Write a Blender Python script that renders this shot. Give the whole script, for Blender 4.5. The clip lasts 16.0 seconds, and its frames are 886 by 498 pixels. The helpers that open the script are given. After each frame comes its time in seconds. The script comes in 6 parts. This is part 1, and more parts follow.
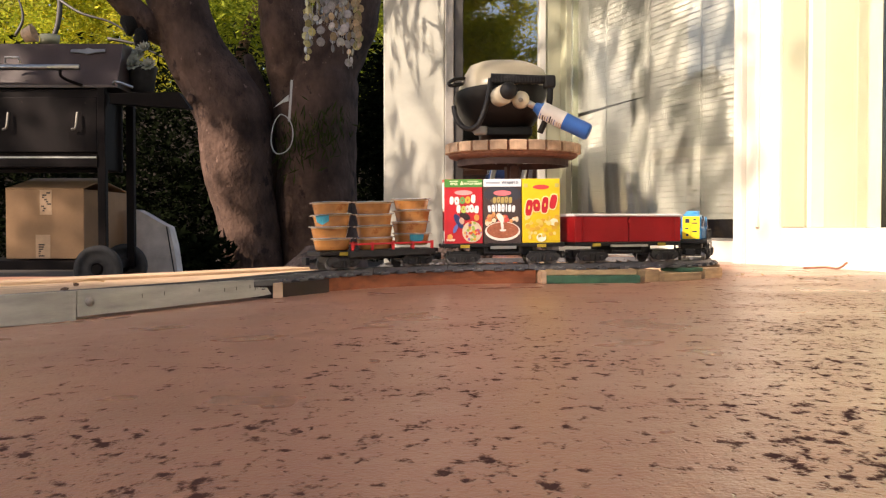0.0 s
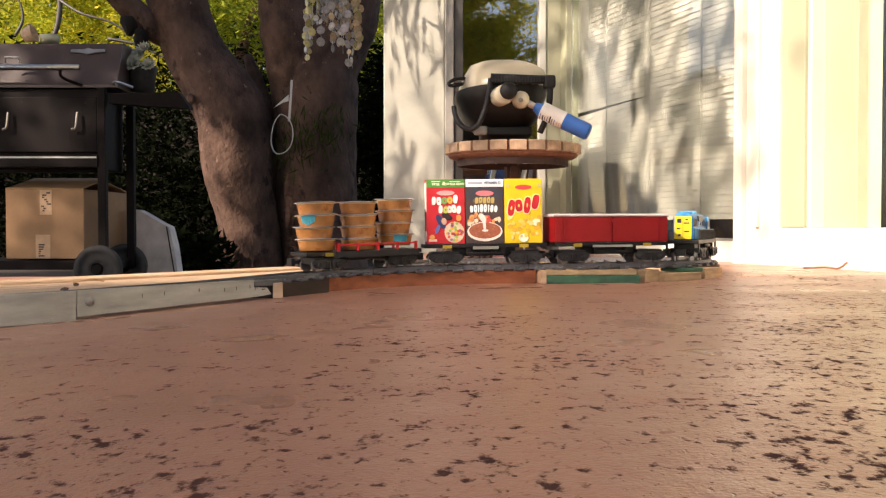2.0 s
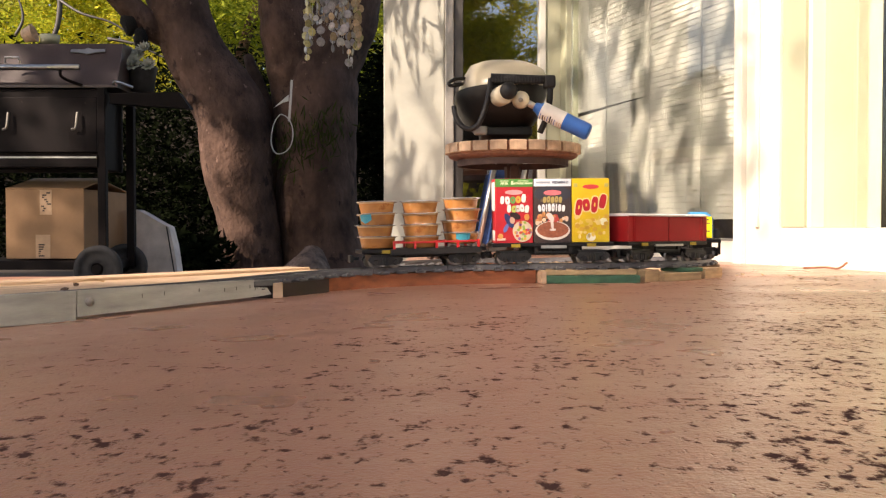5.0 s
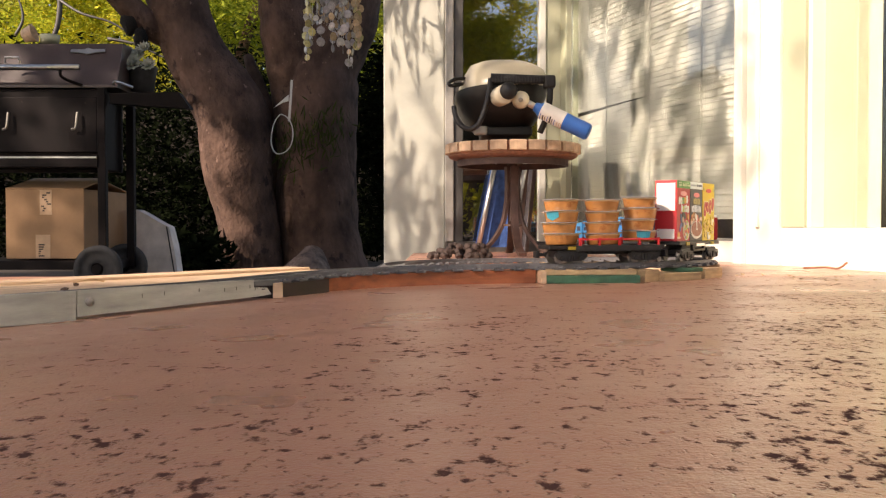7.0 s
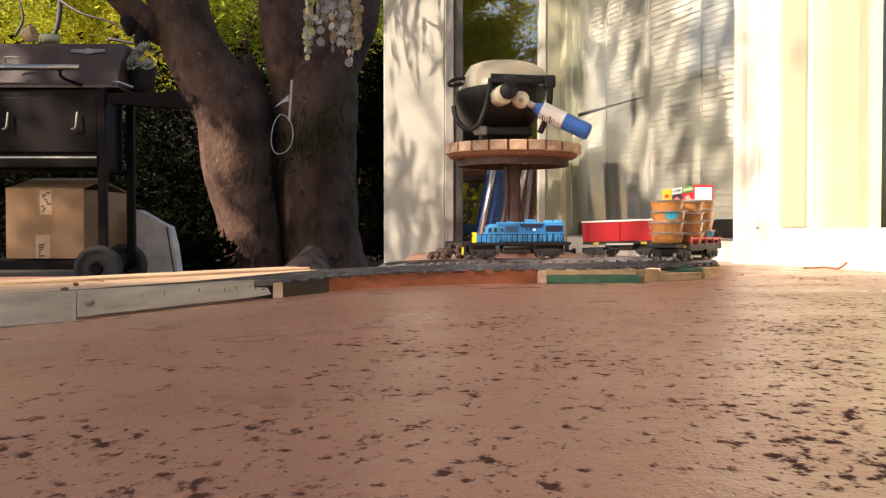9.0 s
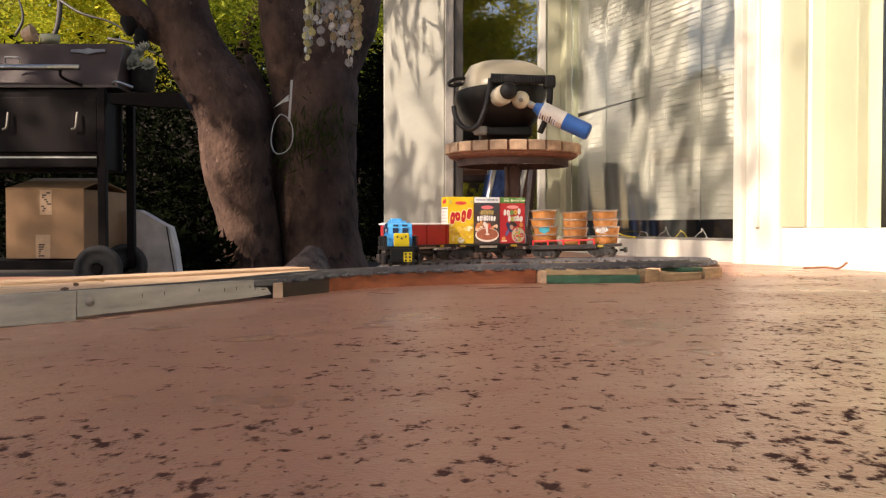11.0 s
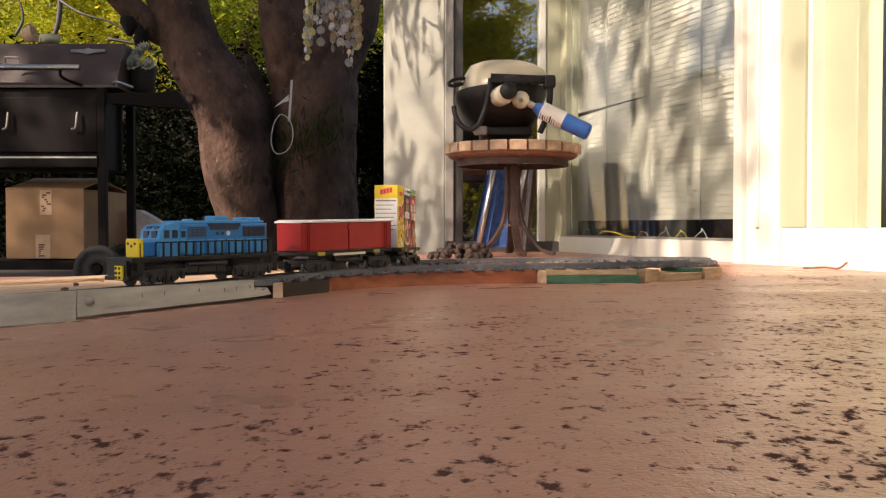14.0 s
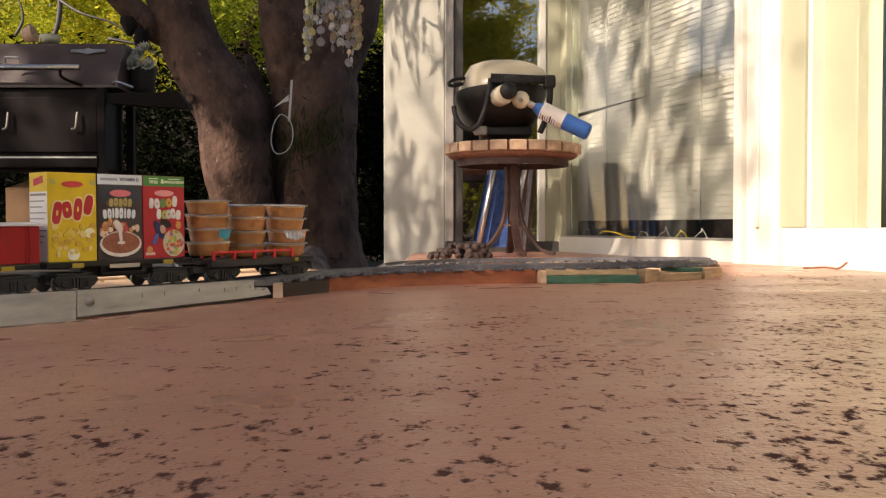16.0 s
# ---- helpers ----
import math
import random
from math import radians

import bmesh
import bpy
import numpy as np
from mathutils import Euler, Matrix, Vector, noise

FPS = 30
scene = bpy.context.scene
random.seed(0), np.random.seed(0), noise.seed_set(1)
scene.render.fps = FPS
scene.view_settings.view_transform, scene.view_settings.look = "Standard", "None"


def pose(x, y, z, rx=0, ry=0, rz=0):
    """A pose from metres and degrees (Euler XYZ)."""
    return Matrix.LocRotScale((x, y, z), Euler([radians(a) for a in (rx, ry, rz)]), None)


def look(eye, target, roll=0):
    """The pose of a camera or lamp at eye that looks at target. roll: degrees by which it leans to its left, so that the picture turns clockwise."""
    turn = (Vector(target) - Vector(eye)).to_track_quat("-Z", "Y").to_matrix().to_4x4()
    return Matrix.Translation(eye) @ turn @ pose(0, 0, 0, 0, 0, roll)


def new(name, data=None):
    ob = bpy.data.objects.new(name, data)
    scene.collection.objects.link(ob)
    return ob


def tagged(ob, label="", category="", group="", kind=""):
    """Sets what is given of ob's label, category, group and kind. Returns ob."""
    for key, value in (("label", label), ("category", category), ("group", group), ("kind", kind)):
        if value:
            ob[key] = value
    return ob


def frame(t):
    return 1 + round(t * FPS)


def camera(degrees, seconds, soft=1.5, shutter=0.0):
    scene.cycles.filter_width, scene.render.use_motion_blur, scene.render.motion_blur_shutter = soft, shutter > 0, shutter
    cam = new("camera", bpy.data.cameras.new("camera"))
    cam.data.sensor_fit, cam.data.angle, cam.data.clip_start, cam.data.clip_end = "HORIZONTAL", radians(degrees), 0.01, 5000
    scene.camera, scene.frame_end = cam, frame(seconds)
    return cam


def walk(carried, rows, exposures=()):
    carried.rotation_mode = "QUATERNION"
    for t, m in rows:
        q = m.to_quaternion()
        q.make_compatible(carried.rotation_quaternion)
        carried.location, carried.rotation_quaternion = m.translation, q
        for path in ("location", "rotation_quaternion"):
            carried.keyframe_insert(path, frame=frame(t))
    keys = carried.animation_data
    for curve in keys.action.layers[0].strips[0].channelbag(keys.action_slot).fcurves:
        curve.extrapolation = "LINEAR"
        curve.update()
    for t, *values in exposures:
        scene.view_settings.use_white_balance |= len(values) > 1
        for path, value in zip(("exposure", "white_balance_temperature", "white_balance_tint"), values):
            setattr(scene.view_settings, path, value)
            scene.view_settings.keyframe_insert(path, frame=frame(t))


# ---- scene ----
# y runs away from the camera, x to its right; the patio lies at about z = 0
EYE = (0.0, 0.0, 0.1)
cam = camera(50.11, 16.0, soft=1.25)
walk(cam, [(0.0, pose(*EYE, 88.565, 0, 0)), (16.0, pose(*EYE, 88.565, 0, 0))], exposures=[(0.0, 0.74, 7600, 21), (9.2, 0.76, 7600, 21), (11.3, 0.52, 7600, 21), (16.0, 0.50, 7600, 21)])

# ---- light: low sun from the left, behind the house corner's trees ----
SUN_ELEV, SUN_AZ = 33.0, 228.0
world = bpy.data.worlds.new("world")
scene.world = world
world.use_nodes = True
wn = world.node_tree
sky = wn.nodes.new("ShaderNodeTexSky")
sky.sky_type, sky.sun_disc = "NISHITA", False
sky.sun_elevation, sky.sun_rotation = radians(SUN_ELEV), radians(SUN_AZ)
wn.links.new(sky.outputs[0], wn.nodes["Background"].inputs[0])
wn.nodes["Background"].inputs[1].default_value = 0.14
sun_data = bpy.data.lights.new("sun", "SUN")
sun_data.energy, sun_data.angle, sun_data.color = 5.0, radians(0.5), (1.0, 0.93, 0.82)
sun = new("sun", sun_data)
SUN_DIR = Vector((math.sin(radians(SUN_AZ)) * math.cos(radians(SUN_ELEV)),
                  math.cos(radians(SUN_AZ)) * math.cos(radians(SUN_ELEV)), math.sin(radians(SUN_ELEV))))
sun.matrix_world = look(SUN_DIR * 20, (0, 0, 0))


# ---- materials ----
def mat(name, color, rough=0.6, metal=0.0, spots=(), scale=20.0, amount=0.25, bump=0.15, bump_scale=None, coat=0.0, per_object=0.0, stretch=(1, 1, 1), spec=0.5, depth=0.002):
    """A surface with a two-scale change of tone and fine relief. spots: (colour, scale, threshold)."""
    m = bpy.data.materials.new(name)
    m.use_nodes = True
    nt = m.node_tree
    bsdf = nt.nodes["Principled BSDF"]
    bsdf.inputs["Roughness"].default_value, bsdf.inputs["Metallic"].default_value = rough, metal
    bsdf.inputs["Coat Weight"].default_value = coat
    bsdf.inputs["Specular IOR Level"].default_value = spec
    tc = nt.nodes.new("ShaderNodeTexCoord")
    mp = nt.nodes.new("ShaderNodeMapping")
    mp.inputs["Scale"].default_value = stretch
    nt.links.new(tc.outputs["Object"], mp.inputs[0])
    big, fine = nt.nodes.new("ShaderNodeTexNoise"), nt.nodes.new("ShaderNodeTexNoise")
    big.inputs["Scale"].default_value, big.inputs["Detail"].default_value = scale, 4
    fine.inputs["Scale"].default_value, fine.inputs["Detail"].default_value = bump_scale or scale * 9, 3
    for n in (big, fine):
        nt.links.new(mp.outputs[0], n.inputs["Vector"])
    ramp = nt.nodes.new("ShaderNodeValToRGB")
    dark, light = [c * (1 - amount) for c in color], [min(c * (1 + amount), 0.95) for c in color]
    ramp.color_ramp.elements[0].color, ramp.color_ramp.elements[1].color = (*dark, 1), (*light, 1)
    ramp.color_ramp.elements[0].position, ramp.color_ramp.elements[1].position = 0.3, 0.7
    nt.links.new(big.outputs["Fac"], ramp.inputs[0])
    out = ramp.outputs[0]
    grain = nt.nodes.new("ShaderNodeMix")
    grain.data_type, grain.blend_type = "RGBA", "MULTIPLY"
    grain.inputs[0].default_value = amount
    nt.links.new(out, grain.inputs[6])
    nt.links.new(fine.outputs["Color"], grain.inputs[7])
    bw = nt.nodes.new("ShaderNodeRGBToBW")
    nt.links.new(fine.outputs["Color"], bw.inputs[0])
    nt.links.new(bw.outputs[0], grain.inputs[7])
    out = grain.outputs[2]
    for spot_color, spot_scale, threshold in spots:
        n = nt.nodes.new("ShaderNodeTexNoise")
        n.inputs["Scale"].default_value, n.inputs["Detail"].default_value, n.inputs["Roughness"].default_value = spot_scale, 5, 0.62
        nt.links.new(mp.outputs[0], n.inputs["Vector"])
        r = nt.nodes.new("ShaderNodeValToRGB")
        r.color_ramp.elements[0].position, r.color_ramp.elements[1].position = threshold, threshold + 0.05
        nt.links.new(n.outputs["Fac"], r.inputs[0])
        mix = nt.nodes.new("ShaderNodeMix")
        mix.data_type = "RGBA"
        mix.inputs[7].default_value = (*spot_color, 1)
        nt.links.new(r.outputs[0], mix.inputs[0])
        nt.links.new(out, mix.inputs[6])
        out = mix.outputs[2]
    if per_object:
        info = nt.nodes.new("ShaderNodeObjectInfo")
        hsv = nt.nodes.new("ShaderNodeHueSaturation")
        rng = nt.nodes.new("ShaderNodeMapRange")
        rng.inputs[3].default_value, rng.inputs[4].default_value = 1 - per_object, 1 + per_object
        nt.links.new(info.outputs["Random"], rng.inputs[0])
        nt.links.new(rng.outputs[0], hsv.inputs["Value"])
        nt.links.new(out, hsv.inputs["Color"])
        out = hsv.outputs[0]
    nt.links.new(out, bsdf.inputs["Base Color"])
    if bump:
        b = nt.nodes.new("ShaderNodeBump")
        b.inputs["Strength"].default_value, b.inputs["Distance"].default_value = bump, depth
        nt.links.new(fine.outputs["Fac"], b.inputs["Height"])
        nt.links.new(b.outputs[0], bsdf.inputs["Normal"])
    return m


def leafy(name, low, high, translucent=0.45, gloss=0.4):
    """Leaves: tone by island, with light let through."""
    m = bpy.data.materials.new(name)
    m.use_nodes = True
    nt = m.node_tree
    bsdf = nt.nodes["Principled BSDF"]
    bsdf.inputs["Roughness"].default_value, bsdf.inputs["Specular IOR Level"].default_value = 0.6, gloss
    geo = nt.nodes.new("ShaderNodeNewGeometry")
    ramp = nt.nodes.new("ShaderNodeValToRGB")
    ramp.color_ramp.elements[0].color, ramp.color_ramp.elements[1].color = (*low, 1), (*high, 1)
    nt.links.new(geo.outputs["Random Per Island"], ramp.inputs[0])
    nt.links.new(ramp.outputs[0], bsdf.inputs["Base Color"])
    tr = nt.nodes.new("ShaderNodeBsdfTranslucent")
    nt.links.new(ramp.outputs[0], tr.inputs[0])
    mix = nt.nodes.new("ShaderNodeMixShader")
    mix.inputs[0].default_value = translucent
    nt.links.new(bsdf.outputs[0], mix.inputs[1])
    nt.links.new(tr.outputs[0], mix.inputs[2])
    nt.links.new(mix.outputs[0], nt.nodes["Material Output"].inputs[0])
    return m


def glassy(name, tint=(0.9, 0.95, 0.95), rough=0.0):
    m = bpy.data.materials.new(name)
    m.use_nodes = True
    b = m.node_tree.nodes["Principled BSDF"]
    b.inputs["Base Color"].default_value = (*tint, 1)
    b.inputs["Roughness"].default_value, b.inputs["IOR"].default_value = rough, 1.45
    b.inputs["Transmission Weight"].default_value = 1.0
    return m


# ---- mesh helpers ----
def finish(bm, smooth=False):
    me = bpy.data.meshes.new("mesh")
    if smooth:
        for f in bm.faces:
            f.smooth = True
    bm.normal_update()
    bm.to_mesh(me)
    bm.free()
    return me


def part(name, bm, material, parent=None, label="", smooth=False, at=None):
    """Links a bmesh as ONE mesh object, under a thing or a part where one is given."""
    ob = new(name, finish(bm, smooth))
    ob.data.materials.append(material)
    if at is not None:
        ob.matrix_basis = at
    if parent is not None:
        ob.parent = parent
    if label:
        tagged(ob, label)
    return ob


def thing(name, m, label, category, group="", kind=""):
    ob = new(name)
    ob.empty_display_size = 0.05
    ob.matrix_basis = m
    return tagged(ob, label, category, group, kind)


def box(bm, x0, x1, y0, y1, z0, z1, bevel=0.0, m=None):
    r = bmesh.ops.create_cube(bm, size=1)
    vs = r["verts"]
    bmesh.ops.scale(bm, vec=(x1 - x0, y1 - y0, z1 - z0), verts=vs)
    bmesh.ops.translate(bm, vec=((x0 + x1) / 2, (y0 + y1) / 2, (z0 + z1) / 2), verts=vs)
    if bevel:
        edges = list({e for v in vs for e in v.link_edges})
        vs = list({v for f in bmesh.ops.bevel(bm, geom=edges, offset=bevel, segments=2, affect="EDGES", profile=0.5)["faces"] for v in f.verts} | {v for v in vs if v.is_valid})
    if m is not None:
        bmesh.ops.transform(bm, matrix=m, verts=vs)
    return bm


def boxed(*a, **k):
    return box(bmesh.new(), *a, **k)


def lathe(bm, profile, n=24, m=None):
    """Turns (radius, height) rows round z."""
    rings = []
    for r, z in profile:
        rings.append([bm.verts.new((r * math.cos(2 * math.pi * i / n), r * math.sin(2 * math.pi * i / n), z)) for i in range(n)] if r > 1e-6 else [bm.verts.new((0, 0, z))])
    for a, b in zip(rings, rings[1:]):
        for i in range(n):
            j = (i + 1) % n
            q = [a[i % len(a)], a[j % len(a)], b[j % len(b)], b[i % len(b)]]
            q = list(dict.fromkeys(q))
            if len(q) > 2:
                bm.faces.new(q)
    if m is not None:
        bmesh.ops.transform(bm, matrix=m, verts=[v for r in rings for v in r])
    return bm


def turned(profile, n=24, m=None):
    return lathe(bmesh.new(), profile, n, m)


def tube(bm, points, radius, n=8, cap=True):
    """A round bar along points; radius is one number or one for each point."""
    pts = [Vector(p) for p in points]
    rad = radius if isinstance(radius, (list, tuple)) else [radius] * len(pts)
    rings, side = [], None
    for i, p in enumerate(pts):
        d = (pts[min(i + 1, len(pts) - 1)] - pts[max(i - 1, 0)]).normalized()
        if side is None:
            side = d.orthogonal().normalized()
        side = (side - d * side.dot(d)).normalized()
        up = d.cross(side)
        rings.append([bm.verts.new(p + (side * math.cos(2 * math.pi * k / n) + up * math.sin(2 * math.pi * k / n)) * rad[i]) for k in range(n)])
    for a, b in zip(rings, rings[1:]):
        for k in range(n):
            bm.faces.new((a[k], a[(k + 1) % n], b[(k + 1) % n], b[k]))
    if cap:
        bm.faces.new(rings[0][::-1])
        bm.faces.new(rings[-1])
    return bm


def spline(points, steps=8):
    """A smooth line through points."""
    p = [Vector(q) for q in points]
    p = [2 * p[0] - p[1]] + p + [2 * p[-1] - p[-2]]
    out = []
    for i in range(1, len(p) - 2):
        for k in range(steps):
            t = k / steps
            out.append(0.5 * ((2 * p[i]) + (p[i + 1] - p[i - 1]) * t + (2 * p[i - 1] - 5 * p[i] + 4 * p[i + 1] - p[i + 2]) * t * t
                              + (3 * p[i] - p[i - 1] - 3 * p[i + 1] + p[i + 2]) * t ** 3))
    out.append(p[-2])
    return out


def prism(bm, outline, y0, y1, m=None):
    """An outline in x and z, given depth along y."""
    a = [bm.verts.new((x, y0, z)) for x, z in outline]
    b = [bm.verts.new((x, y1, z)) for x, z in outline]
    n = len(outline)
    bm.faces.new(a)
    bm.faces.new(b[::-1])
    for i in range(n):
        bm.faces.new((a[i], b[i], b[(i + 1) % n], a[(i + 1) % n]))
    if m is not None:
        bmesh.ops.transform(bm, matrix=m, verts=a + b)
    bmesh.ops.recalc_face_normals(bm, faces=bm.faces[:])
    return bm


def floor_z(x):
    """The patio falls a little towards the left."""
    return 0.012 * math.tanh((x + 0.3) / 0.35)


def words(name, text, size, material, parent, m, bold=0.0, label="", width=None):
    """Raised lettering as a mesh, centred, facing -y."""
    cu = bpy.data.curves.new(name, "FONT")
    cu.body, cu.size, cu.align_x, cu.align_y, cu.extrude, cu.offset = text, size, "CENTER", "CENTER", 0.0002, bold
    tmp = bpy.data.objects.new(name, cu)
    scene.collection.objects.link(tmp)
    bpy.context.view_layer.update()
    me = bpy.data.meshes.new_from_object(tmp.evaluated_get(bpy.context.evaluated_depsgraph_get()))
    bpy.data.objects.remove(tmp)
    ob = new(name, me)
    me.materials.clear()
    me.materials.append(material)
    squeeze = Matrix.Identity(4)
    if width:
        xs = [v.co.x for v in me.vertices]
        squeeze = Matrix.Diagonal((width / (max(xs) - min(xs)), 1, 1, 1))
    me.transform(pose(0, 0, 0, 90) @ squeeze)
    ob.matrix_basis = m
    ob.parent = parent
    if label:
        tagged(ob, label)
    return ob


def patio_surface():
    """Tan sealed concrete: broad tone changes, dark weathered pits in drifts, fine grain; the pits are sunk."""
    m = mat("patio_concrete", (0.455, 0.217, 0.143), rough=0.46, scale=2.2, amount=0.16, bump=0.0, bump_scale=260)
    nt = m.node_tree
    bsdf = nt.nodes["Principled BSDF"]
    base = bsdf.inputs["Base Color"].links[0].from_socket
    co = nt.nodes["Texture Coordinate"].outputs["Object"]

    def node(kind, **values):
        n = nt.nodes.new(kind)
        for k, v in values.items():
            n.inputs[k].default_value = v
        return n
    pits = node("ShaderNodeTexNoise", Scale=96.0, Detail=4.0, Roughness=0.58)
    specks = node("ShaderNodeTexNoise", Scale=210.0, Detail=2.0, Roughness=0.5)
    drift = node("ShaderNodeTexNoise", Scale=9.0, Detail=3.0)
    grain = node("ShaderNodeTexNoise", Scale=420.0, Detail=3.0)
    ripple = node("ShaderNodeTexNoise", Scale=34.0, Detail=3.0)
    for n in (drift, grain, ripple):
        nt.links.new(co, n.inputs["Vector"])
    # the pits were drawn out a little when the slab was floated
    drawn = nt.nodes.new("ShaderNodeVectorMath")
    drawn.operation = "MULTIPLY"
    drawn.inputs[1].default_value = (1.0, 0.70, 1.0)
    nt.links.new(co, drawn.inputs[0])
    for n in (pits, specks):
        nt.links.new(drawn.outputs[0], n.inputs["Vector"])

    # the pits thin out towards the house
    apart = nt.nodes.new("ShaderNodeVectorMath")
    apart.operation = "DOT_PRODUCT"
    apart.inputs[1].default_value = (-1.05, 1.0, 0.0)
    nt.links.new(co, apart.inputs[0])
    thin = node("ShaderNodeMapRange")
    thin.inputs[1].default_value, thin.inputs[2].default_value, thin.inputs[3].default_value, thin.inputs[4].default_value = 0.60, 1.25, 0.0, -0.085
    nt.links.new(apart.outputs["Value"], thin.inputs[0])

    def sunk(source, low, high, weight):
        add = nt.nodes.new("ShaderNodeMath")
        add.operation = "MULTIPLY_ADD"
        add.inputs[1].default_value = weight
        nt.links.new(drift.outputs["Fac"], add.inputs[0])
        nt.links.new(source.outputs["Fac"], add.inputs[2])
        r = node("ShaderNodeMapRange")
        r.inputs[1].default_value, r.inputs[2].default_value = low, high
        total = nt.nodes.new("ShaderNodeMath")
        nt.links.new(add.outputs[0], total.inputs[0])
        nt.links.new(thin.outputs[0], total.inputs[1])
        nt.links.new(total.outputs[0], r.inputs[0])
        return r
    big, small = sunk(pits, 0.742, 0.836, 0.34), sunk(specks, 0.80, 0.92, 0.34)
    mask = nt.nodes.new("ShaderNodeMath")
    mask.operation = "MAXIMUM"
    nt.links.new(big.outputs[0], mask.inputs[0])
    nt.links.new(small.outputs[0], mask.inputs[1])
    mix = nt.nodes.new("ShaderNodeMix")
    mix.data_type = "RGBA"
    mix.inputs[7].default_value = (0.085, 0.043, 0.036, 1)
    nt.links.new(mask.outputs[0], mix.inputs[0])
    nt.links.new(base, mix.inputs[6])
    nt.links.new(mix.outputs[2], bsdf.inputs["Base Color"])
    rough = node("ShaderNodeMapRange")
    rough.inputs[1].default_value, rough.inputs[2].default_value, rough.inputs[3].default_value, rough.inputs[4].default_value = 0.3, 0.7, 0.25, 0.40
    nt.links.new(drift.outputs["Fac"], rough.inputs[0])
    pit_rough = nt.nodes.new("ShaderNodeMath")
    pit_rough.operation = "MAXIMUM"
    nt.links.new(rough.outputs[0], pit_rough.inputs[0])
    nt.links.new(mask.outputs[0], pit_rough.inputs[1])
    nt.links.new(pit_rough.outputs[0], bsdf.inputs["Roughness"])
    dull = node("ShaderNodeMapRange")
    dull.inputs[3].default_value, dull.inputs[4].default_value = 0.52, 0.0
    nt.links.new(mask.outputs[0], dull.inputs[0])
    nt.links.new(dull.outputs[0], bsdf.inputs["Specular IOR Level"])
    height = nt.nodes.new("ShaderNodeMath")
    height.operation = "MULTIPLY_ADD"
    height.inputs[1].default_value = -3.0
    nt.links.new(mask.outputs[0], height.inputs[0])
    rough_height = nt.nodes.new("ShaderNodeMath")
    rough_height.operation = "MULTIPLY_ADD"
    rough_height.inputs[1].default_value = 3.4
    nt.links.new(ripple.outputs["Fac"], rough_height.inputs[0])
    nt.links.new(grain.outputs["Fac"], rough_height.inputs[2])
    nt.links.new(rough_height.outputs[0], height.inputs[2])
    bump = node("ShaderNodeBump", Strength=0.5, Distance=0.0012)
    nt.links.new(height.outputs[0], bump.inputs["Height"])
    nt.links.new(bump.outputs[0], bsdf.inputs["Normal"])
    return m


CONCRETE = patio_surface()
SOIL = mat("dark_soil", (0.045, 0.032, 0.022), rough=0.95, scale=6, amount=0.5, bump=0.6)
WHITE_PAINT = mat("white_paint", (0.74, 0.73, 0.64), rough=0.5, scale=5, amount=0.06, bump=0.1)
CREAM_PAINT = mat("cream_paint", (0.43, 0.435, 0.30), rough=0.5, scale=5, amount=0.06, bump=0.1)
GREY_PAINT = mat("weathered_white_paint", (0.445, 0.445, 0.385), rough=0.6, scale=7, amount=0.12, bump=0.2)
FRAME_GREY = mat("aged_door_frame_metal", (0.33, 0.31, 0.28), rough=0.45, metal=0.3, scale=15, amount=0.2)
DARK_FRAME = mat("dark_door_frame", (0.06, 0.055, 0.05), rough=0.5, scale=15, amount=0.2)
SLAT = mat("blind_slat", (0.36, 0.345, 0.295), rough=0.45, scale=12, amount=0.06, bump=0.05)
GLASS = glassy("window_glass")
GLASS_COATED = glassy("sun_coated_glass")
GLASS_COATED.node_tree.nodes["Principled BSDF"].inputs["IOR"].default_value = 2.5
# the unlit look of the rooms is put into this dark wall colour
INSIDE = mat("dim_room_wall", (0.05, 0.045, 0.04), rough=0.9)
WOOD_PALE = mat("pale_timber", (0.62, 0.42, 0.27), rough=0.6, scale=7, amount=0.22, stretch=(1, 9, 9), bump=0.3)
WOOD_BLOCK = mat("offcut_timber", (0.50, 0.33, 0.18), rough=0.7, scale=25, amount=0.3, stretch=(1, 6, 6), bump=0.3, per_object=0.25)
WOOD_ORANGE = mat("orange_stained_board", (0.33, 0.095, 0.033), rough=0.55, scale=16, amount=0.3, stretch=(1, 6, 6), bump=0.25)
WOOD_GREEN = mat("green_painted_board", (0.045, 0.15, 0.085), rough=0.6, scale=40, amount=0.35, bump=0.3, spots=[((0.4, 0.3, 0.16), 60, 0.66)])
ALU = mat("scuffed_aluminium", (0.42, 0.42, 0.40), rough=0.5, metal=0.55, scale=18, amount=0.2, stretch=(1, 5, 5), bump=0.15)
STEEL = mat("bright_steel", (0.62, 0.61, 0.58), rough=0.3, metal=1.0, scale=30, amount=0.1, bump=0.05)
GREY_CAST = mat("grey_cast_aluminium", (0.30, 0.28, 0.25), rough=0.45, metal=0.7, scale=30, amount=0.2)
TRACK_GREY = mat("grey_track_plastic", (0.10, 0.097, 0.102), rough=0.5, scale=60, amount=0.15, bump=0.05)
BLACK_PLASTIC = mat("black_plastic", (0.008, 0.0075, 0.0075), rough=0.45, spec=0.35, scale=60, amount=0.2, bump=0.08)
GREY_PLASTIC = mat("dark_grey_plastic", (0.019, 0.018, 0.018), rough=0.5, spec=0.4, scale=60, amount=0.2, bump=0.08)
WHEEL_METAL = mat("wheel_metal", (0.30, 0.29, 0.28), rough=0.35, metal=0.9, scale=60, amount=0.2)
RED_PLASTIC = mat("red_plastic", (0.29, 0.008, 0.010), rough=0.42, spec=0.3, scale=30, amount=0.1, bump=0.05)
